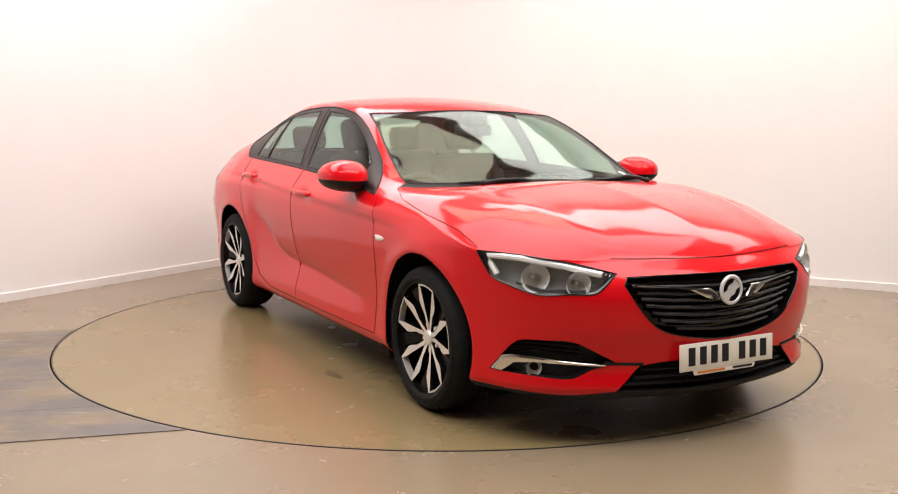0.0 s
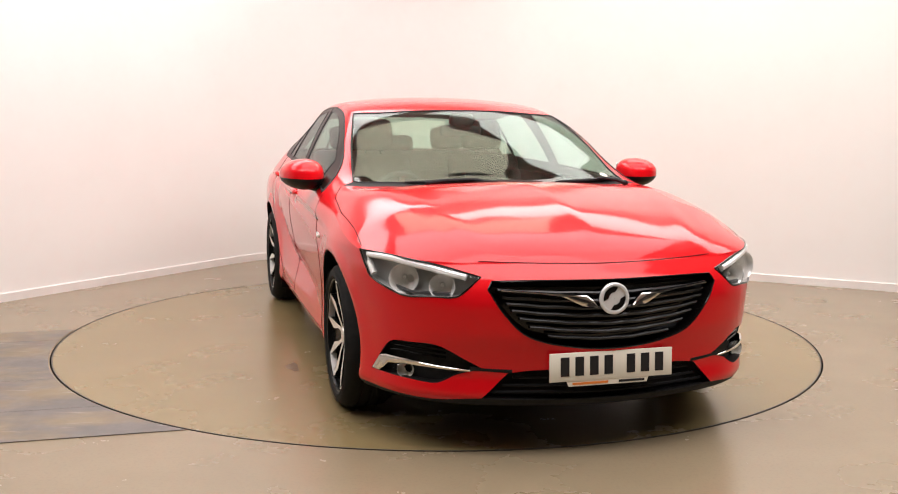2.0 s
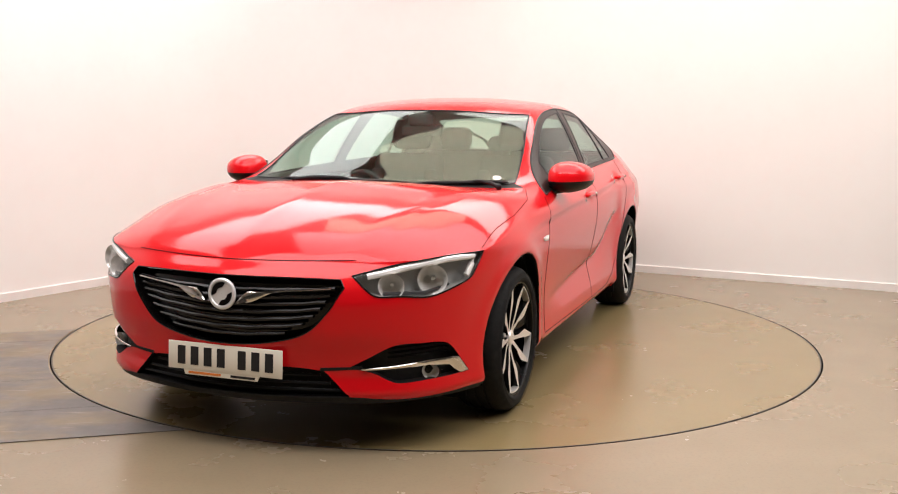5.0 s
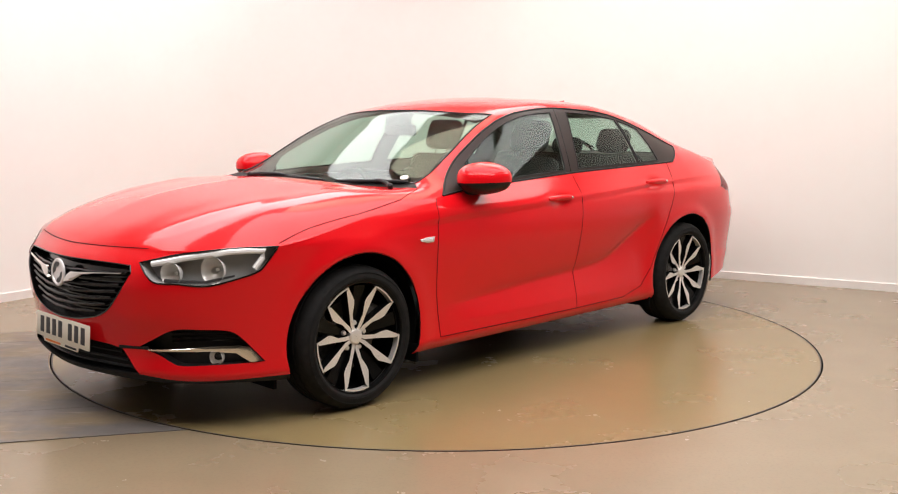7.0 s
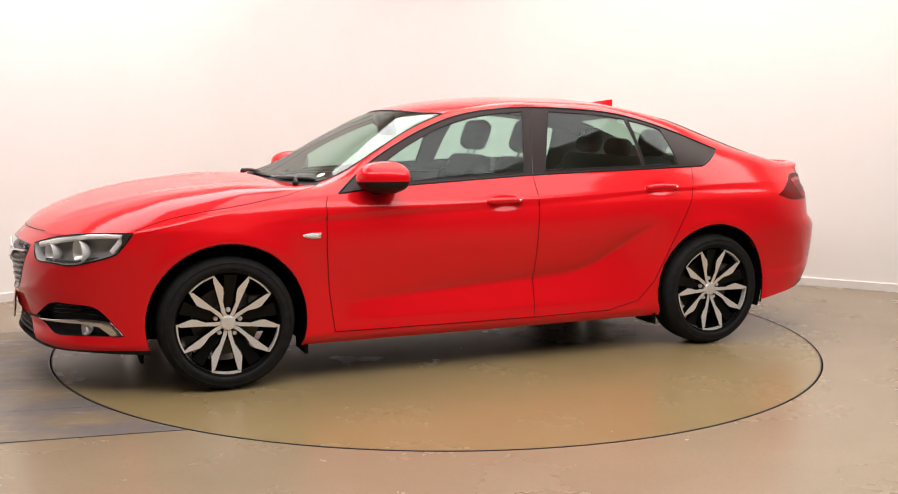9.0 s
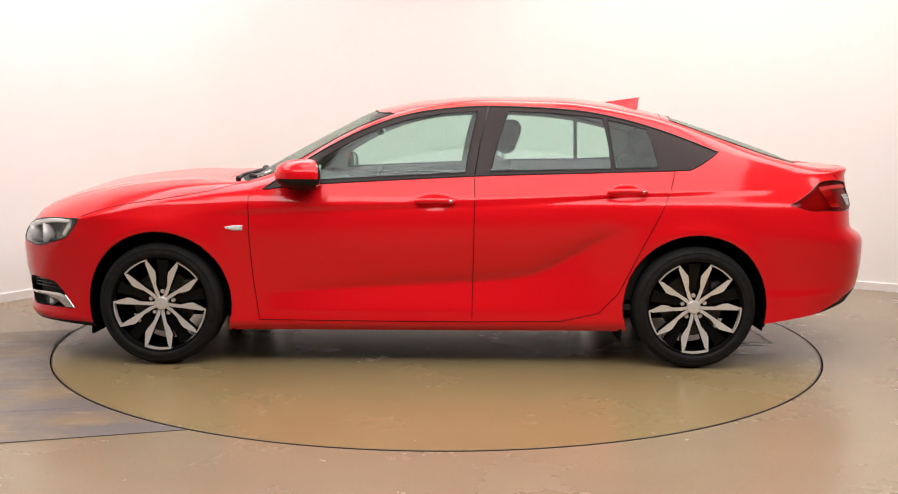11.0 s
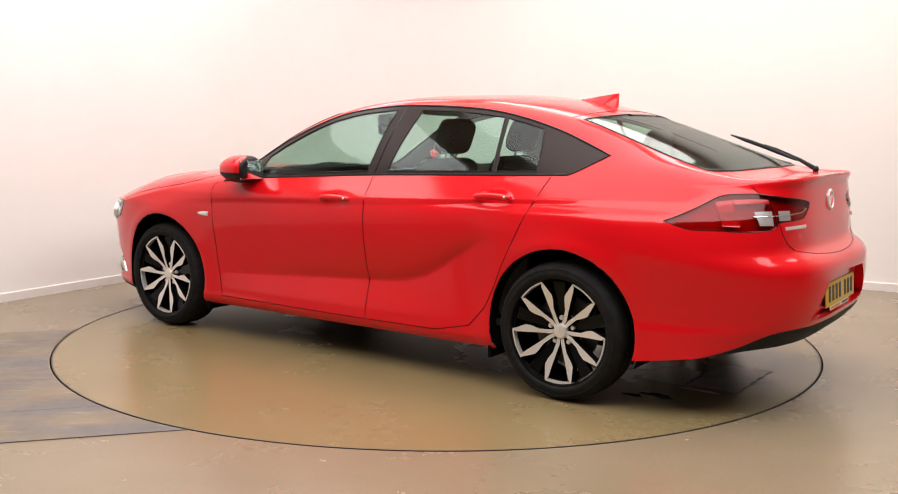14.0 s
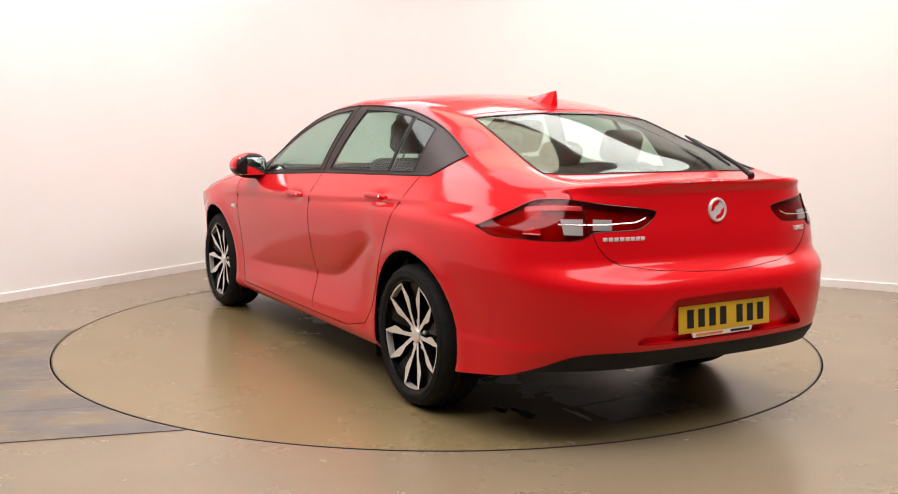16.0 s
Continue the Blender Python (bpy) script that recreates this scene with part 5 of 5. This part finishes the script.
for i in range(9):
    t = i / 8
    x = -1.045 - 0.215 * t
    zb = snap((x, 0, 1.3), (0, 0, 1)).z - 0.004
    h = 0.008 + 0.070 * t ** 1.1
    w = 0.030 * (0.45 + 0.55 * math.sin(math.pi * min(1, 0.25 + t * 0.6)))
    rows.append([bm.verts.new((x - 0.012 * t * k / 3, sgn * w * (1 - k / 3.3) ** 0.7, zb + h * k / 3)) for sgn, k in ((1, 0), (1, 1), (1, 2), (1, 3), (-1, 3), (-1, 2), (-1, 1), (-1, 0))])
for a, b in zip(rows, rows[1:]):
    for j in range(7):
        bm.faces.new((a[j], a[j + 1], b[j + 1], b[j]))
bm.faces.new(rows[0])
bm.faces.new(rows[-1])
bmesh.ops.recalc_face_normals(bm, faces=bm.faces)
part("antenna_fin", bm, PAINT, CAR, "red shark-fin antenna", 50)


def wiper(pts, pivot, lift, way=(0, 0, 1)):
    blade_pts = [snap(q, way, lift) for q in pts]
    bm = bmesh.new()
    tube(bm, blade_pts, [0.005] + [0.011] * (len(pts) - 2) + [0.004], 8)
    ob = part("wiper", bm, BLACK_TRIM, CAR, "black windscreen wiper")
    bm = bmesh.new()
    mid_p = blade_pts[len(pts) // 2]
    pv = snap(pivot, way, 0.012)
    tube(bm, [pv, pv.lerp(mid_p, 0.3) + Vector((0, 0, 0.012)), pv.lerp(mid_p, 0.75) + Vector((0, 0, 0.014)), mid_p + Vector((0, 0, 0.008))], [0.013, 0.010, 0.008, 0.006], 8)
    part("wiper_arm", bm, BLACK_TRIM, ob)
    bm = bmesh.new()
    ball(bm, pv, 0.016, 1, 1, 1.1, 12, 8)
    part("pivot", bm, BLACK_TRIM, ob)
    return ob


wiper([(1.00, -0.50, 1), (1.025, -0.32, 1), (1.045, -0.10, 1), (1.055, 0.08, 1), (1.05, 0.22, 1)], (1.085, -0.40, 1), 0.012)
wiper([(1.04, 0.30, 1), (1.02, 0.42, 1), (0.985, 0.55, 1), (0.945, 0.66, 1), (0.925, 0.72, 1)], (1.03, 0.70, 1), 0.012)
wiper([(-2.12, -0.335, 1), (-2.02, -0.36, 1), (-1.93, -0.385, 1), (-1.83, -0.41, 1), (-1.73, -0.435, 1)], (-2.215, -0.385, 1), 0.035)
bm = bmesh.new()
strip(bm, [(-1.40, 0.16, 0), (-1.408, 0, 0), (-1.40, -0.16, 0)], [(-1.422, 0.15, 0), (-1.430, 0, 0), (-1.422, -0.15, 0)], (0, 0, 1), 0.0, 0.005)
part("high_brake_light", bm, GLOSS_BLACK, CAR)

# ---------------------------------------------------------------- wheels, arches, underside


def make_wheel():
    w = new("wheel")
    w.parent = CAR
    bm = bmesh.new()
    prof = [(0.246, 0.080), (0.253, 0.106), (0.268, 0.117), (0.288, 0.118), (0.305, 0.110), (0.318, 0.098), (0.325, 0.082), (0.328, 0.060)]
    for g in (0.045, 0.0, -0.045):
        prof += [(0.329, g + 0.008), (0.321, g + 0.006), (0.321, g - 0.006), (0.329, g - 0.008)]
    prof += [(0.328, -0.060), (0.325, -0.082), (0.305, -0.110), (0.268, -0.117), (0.253, -0.106), (0.246, -0.080)]
    lathe(bm, prof, 72, "y")
    for r0, r1 in ((0.274, 0.277), (0.296, 0.299)):
        lathe(bm, [(r0, 0.1178), (r0 + 0.001, 0.1192), (r1, 0.1192), (r1 + 0.001, 0.1175)], 72, "y")
    bmesh.ops.recalc_face_normals(bm, faces=bm.faces)
    part("tyre", bm, RUBBER, w, "black road tyre", 30)
    bm = bmesh.new()
    lathe(bm, [(0.244, 0.104), (0.241, 0.110), (0.235, 0.108), (0.2318, 0.098), (0.2312, 0.070), (0.222, 0.03), (0.208, -0.09), (0.232, -0.10)], 64, "y")
    bmesh.ops.recalc_face_normals(bm, faces=bm.faces)
    for f in bm.faces:
        c = f.calc_center_median()
        if f.normal.dot(Vector((c.x, 0, c.z))) > 0 and c.y < 0.09:
            f.normal_flip()
    part("rim", bm, WHEEL_BLACK, w, "gloss black rim", 40)
    bm = bmesh.new()
    lathe(bm, [(0.001, 0.045), (0.075, 0.045), (0.080, 0.040), (0.080, 0.0), (0.001, 0.0)], 40, "y")
    part("hub", bm, WHEEL_BLACK, w)
    bm = bmesh.new()
    lathe(bm, [(0.034, 0.050), (0.034, 0.074), (0.032, 0.078), (0.029, 0.079), (0.028, 0.081), (0.022, 0.082), (0.001, 0.082)], 36, "y")
    part("hub_cap", bm, ALLOY, w, "silver hub cap")
    bm = bmesh.new()
    lathe(bm, [(0.001, -0.005), (0.155, -0.005), (0.155, 0.012), (0.085, 0.012), (0.085, 0.03), (0.001, 0.03)], 48, "y")
    part("brake_disc", bm, STEEL, w, "steel brake disc")
    bm = bmesh.new()
    box(bm, -0.125, 0.01, 0.05, 0.07, 0.06, 0.15, 0.015)
    part("caliper", bm, STEEL, w)
    blade_pts = [(-0.066, 0.222), (-0.069, 0.150), (-0.058, 0.128), (-0.034, 0.096), (-0.020, 0.052), (-0.016, 0.030), (0.0, 0.030), (-0.003, 0.058), (-0.020, 0.108), (-0.050, 0.207)]
    arc_pts = [(0.2305 * math.sin(a), 0.2305 * math.cos(a)) for a in [-0.295 + 0.59 * k / 12 for k in range(13)]] + [(0.2240 * math.sin(a), 0.2240 * math.cos(a)) for a in [0.27 - 0.54 * k / 12 for k in range(13)]]
    for k in range(5):
        ang = 72 * k
        base = pose(0, 0, 0, 0, ang, 0)
        for sg in (1, -1):
            # local frame: u along x, v down, out along y
            fm = base @ Matrix(((sg, 0, 0, 0), (0, 0, 1, 0.0), (0, -1, 0, 0), (0, 0, 0, 1)))
            bm = bmesh.new()
            prism(bm, blade_pts, fm @ pose(0, 0, 0.030), 0.047, 0.0)
            for v in bm.verts:
                r = math.hypot(v.co.x, v.co.z)
                v.co.y += 0.028 * max(0, (r - 0.05) / 0.17) - 0.004
            bmesh.ops.recalc_face_normals(bm, faces=bm.faces)
            big = max(bm.faces, key=lambda f: f.normal.y * f.calc_area())
            for f in bm.faces:
                f.material_index = 1
            big.material_index = 0
            part("spoke", bm, [ALLOY, WHEEL_BLACK], w, "machined silver spoke with black flanks")
        fm = base @ Matrix(((1, 0, 0, 0), (0, 0, 1, 0.0), (0, -1, 0, 0), (0, 0, 0, 1)))
        bm = bmesh.new()
        prism(bm, arc_pts, fm @ pose(0, 0, 0.074), 0.030)
        bmesh.ops.recalc_face_normals(bm, faces=bm.faces)
        part("rim_arc", bm, ALLOY, w, "thin machined rim edge")
        bm = bmesh.new()
        prism(bm, [(-0.012, 0.04), (0.012, 0.04), (0.020, 0.12), (0.030, 0.222), (-0.030, 0.222), (-0.020, 0.12)], base @ pose(0, 0, 0, 0, 36, 0) @ Matrix(((1, 0, 0, 0), (0, 0, 1, 0.0), (0, -1, 0, 0), (0, 0, 0, 1))) @ pose(0, 0, 0.020), 0.028)
        for v in bm.verts:
            v.co.y += 0.035 * max(0, (math.hypot(v.co.x, v.co.z) - 0.05) / 0.17)
        bmesh.ops.recalc_face_normals(bm, faces=bm.faces)
        part("web", bm, WHEEL_BLACK, w)
        bm = bmesh.new()
        a = math.radians(90 + 72 * k)
        lathe(bm, [(0.0115, 0.03), (0.0115, 0.060), (0.009, 0.066), (0.001, 0.067)], 12, "y", (0.058 * math.cos(a), 0, 0.058 * math.sin(a)))
        part("wheel_bolt", bm, ALLOY, w)
    for ob in w.children:
        if not ob.name.startswith("tyre"):                          # the rim and all in it, to its full diameter
            ob.data.transform(Matrix.Diagonal((1.068, 1.0, 1.068, 1.0)))
    return w


WHEEL = make_wheel()
WHEEL.matrix_basis = pose(AXLE, 0.812, HUB_Z, 0, -4, 0)
copy_thing(WHEEL, pose(REAR_AXLE, 0.812, HUB_Z, 0, 2, 0))
copy_thing(WHEEL, pose(AXLE, -0.812, HUB_Z, 0, 30, 180))
copy_thing(WHEEL, pose(REAR_AXLE, -0.812, HUB_Z, 0, 12, 180))
for ax in (AXLE, REAR_AXLE):
    for sg in (1, -1):
        bm = bmesh.new()
        n = 40
        prof = [(0.394, 0.875), (0.394, 0.80), (0.394, 0.58), (0.12, 0.56), (0.02, 0.56)]
        rings = []
        for r, y in prof:
            rings.append([bm.verts.new((ax + r * math.cos(math.radians(-20 + 220 * i / n)), sg * y, 0.335 + r * math.sin(math.radians(-20 + 220 * i / n)))) for i in range(n + 1)])
        for a, b in zip(rings, rings[1:]):
            for i in range(n):
                bm.faces.new((a[i], a[i + 1], b[i + 1], b[i]))
        part("arch_liner", bm, UNDER, CAR, "black wheel arch liner")
        bm = bmesh.new()
        tube(bm, [(ax + 0.387 * math.cos(t), sg * (snap((ax + 0.391 * math.cos(t), sg * 0.9, 0.335 + 0.391 * math.sin(t)), (0, sg, 0)).y * sg - 0.006), 0.335 + 0.387 * math.sin(t)) for t in [math.radians(-16 + 212 * k / 40) for k in range(41)]], 0.006, 6)
        part("arch_edge", bm, UNDER, CAR)
bm = bmesh.new()
box(bm, 0.12, 0, 0.25, 3.9, 1.10, 0.10, 0.02)
box(bm, 0.0, 0, 0.235, 1.95, 1.70, 0.07, 0.01)
box(bm, 1.95, 0, 0.245, 0.30, 1.20, 0.06, 0.01)
box(bm, -1.98, 0, 0.36, 0.60, 1.20, 0.05, 0.01)
box(bm, -2.0, 0.30, 0.33, 0.26, 0.42, 0.09, 0.04)
box(bm, 0.5, 0.1, 0.20, 2.2, 0.16, 0.05, 0.02)
part("underbody", bm, UNDER, CAR, "dark underbody")
for x, w in ((1.03, 0.80), (-1.04, 0.80), (1.81, 0.72)):
    twin("mud_flap", lambda bm: box(bm, x, w, 0.19, 0.018, 0.19, 0.09, 0.005), UNDER)

# ---------------------------------------------------------------- cabin


def seat(x, y, wide, name="seat", rear=False):
    s = new(name)
    s.parent = CAR
    bm = bmesh.new()
    box(bm, x + 0.05, y, 0.50, 0.52, wide, 0.17, 0.06, None, 3)
    part("cushion", bm, FABRIC, s)
    bm = bmesh.new()
    tilt = pose(x - 0.20, y, 0.52, 0, -20, 0)
    box(bm, 0, 0, 0.30, 0.13, wide - 0.02, 0.62, 0.055, tilt, 3)
    for sg in (1, -1):
        box(bm, 0.05, sg * (wide / 2 - 0.06), 0.26, 0.10, 0.09, 0.46, 0.035, tilt, 3)
    part("backrest", bm, FABRIC, s)
    return s, tilt


def headrest(s, tilt, dy, z=0.76, h=0.20, w=0.27):
    bm = bmesh.new()
    box(bm, 0.02, dy, z, 0.11, w, h, 0.05, tilt, 3)
    ob = part("headrest", bm, FABRIC, s)
    for k in (-0.05, 0.05):
        bm = bmesh.new()
        tube(bm, [tilt @ Vector((0.01, dy + k, 0.56)), tilt @ Vector((0.01, dy + k, z - 0.06))], 0.007, 8)
        part("post", bm, CHROME, ob)


for y in (0.37, -0.37):
    s, tl = seat(-0.02, y, 0.50)
    headrest(s, tl, 0, 0.74)
s, tl = seat(-0.92, 0.0, 1.28, "rear_bench")
for dy in (0.38, 0.0, -0.38):
    headrest(s, tl, dy, 0.70 if dy else 0.66, 0.17 if dy else 0.12, 0.24)
bm = bmesh.new()
prof = [(1.02, 0.90), (0.90, 0.945), (0.70, 0.955), (0.56, 0.925), (0.50, 0.86), (0.52, 0.70), (0.62, 0.55), (1.0, 0.55)]
rows = []
for y in [-0.80 + 1.6 * k / 12 for k in range(13)]:
    hood = 0.03 * math.exp(-((y + 0.37) / 0.17) ** 2)
    rows.append([bm.verts.new((x, y, z + (hood if 0.5 < x < 0.75 and z > 0.84 else 0))) for x, z in prof])
for a, b in zip(rows, rows[1:]):
    for j in range(len(prof)):
        k = (j + 1) % len(prof)
        bm.faces.new((a[j], a[k], b[k], b[j]))
bm.faces.new(rows[0])
bm.faces.new(rows[-1])
bmesh.ops.recalc_face_normals(bm, faces=bm.faces)
part("dashboard", bm, DASH, CAR, "dark grey dashboard", 50)
bm = bmesh.new()
tube(bm, [pose(0.40, -0.37, 0.84, 0, 68, 0) @ Vector((0.18 * math.cos(t), 0.18 * math.sin(t), 0)) for t in [2 * math.pi * k / 32 for k in range(33)]], 0.016, 10, False)
SW = part("steering_wheel", bm, DASH, CAR, "black steering wheel")
bm = bmesh.new()
m = pose(0.40, -0.37, 0.84, 0, 68, 0)
box(bm, 0, 0, 0.02, 0.10, 0.12, 0.05, 0.02, m)
box(bm, 0, 0, 0.01, 0.05, 0.34, 0.02, 0.008, m)
box(bm, 0.09, 0, 0.01, 0.17, 0.04, 0.02, 0.008, m)
part("airbag_boss", bm, DASH, SW)
bm = bmesh.new()
box(bm, 0.30, 0, 0.52, 0.75, 0.20, 0.24, 0.04)
box(bm, -0.25, 0, 0.60, 0.35, 0.20, 0.10, 0.03)
part("centre_console", bm, DASH, CAR)
bm = bmesh.new()
box(bm, 0, 0, 0, 0.035, 0.25, 0.065, 0.017, pose(0.30, 0.0, 1.255, 0, 8, 0), 3)
RM = part("rear_view_mirror", bm, DASH, CAR, "black rear-view mirror")
bm = bmesh.new()
box(bm, 0, 0, 0, 0.005, 0.23, 0.05, 0.002, pose(0.281, 0.0, 1.252, 0, 8, 0))
part("mirror_face", bm, MIRROR_GLASS, RM)
bm = bmesh.new()
box(bm, 0.315, 0, 1.315, 0.11, 0.13, 0.075, 0.025, None, 3)
part("camera_housing", bm, DASH, CAR, "black camera housing at the windscreen")
bm = bmesh.new()
box(bm, -1.75, 0, 0.93, 0.75, 1.20, 0.02, 0.005)
part("parcel_shelf", bm, DASH, CAR)
bm = bmesh.new()
box(bm, -0.3, 0, 0.315, 2.6, 1.66, 0.03)
part("cabin_floor", bm, DASH, CAR)
bm = bmesh.new()
box(bm, 1.08, 0, 0.62, 0.04, 1.60, 0.66, 0.01)
part("bulkhead", bm, UNDER, CAR)
bm = bmesh.new()
lathe(bm, [(0.022, 0.0), (0.022, 0.001), (0.001, 0.001)], 24, "z")
n = SKIN.find_nearest(Vector((0.892, 0.648, 1.051)))
bmesh.ops.transform(bm, matrix=Matrix.Translation(n[0] + n[1] * 0.0012) @ n[1].to_track_quat("Z", "Y").to_matrix().to_4x4(), verts=bm.verts)
part("sticker", bm, PLATE_WHITE, CAR, "round white sticker")
for y in (0.795, -0.795):
    bm = bmesh.new()
    box(bm, -0.15, y, 0.66, 2.1, 0.03, 0.62, 0.012)
    part("door_card", bm, DASH, CAR)


def motions():
    rows = [(t, pose(0, 0, 0, 0, 0, a)) for t, a in SPIN]
    walk(TURNTABLE, [(t, pose(0, TY, 0) @ m) for t, m in rows])
    walk(CAR, [(t, m @ pose(0.0563, 0.0268, 0)) for t, m in rows])


motions()
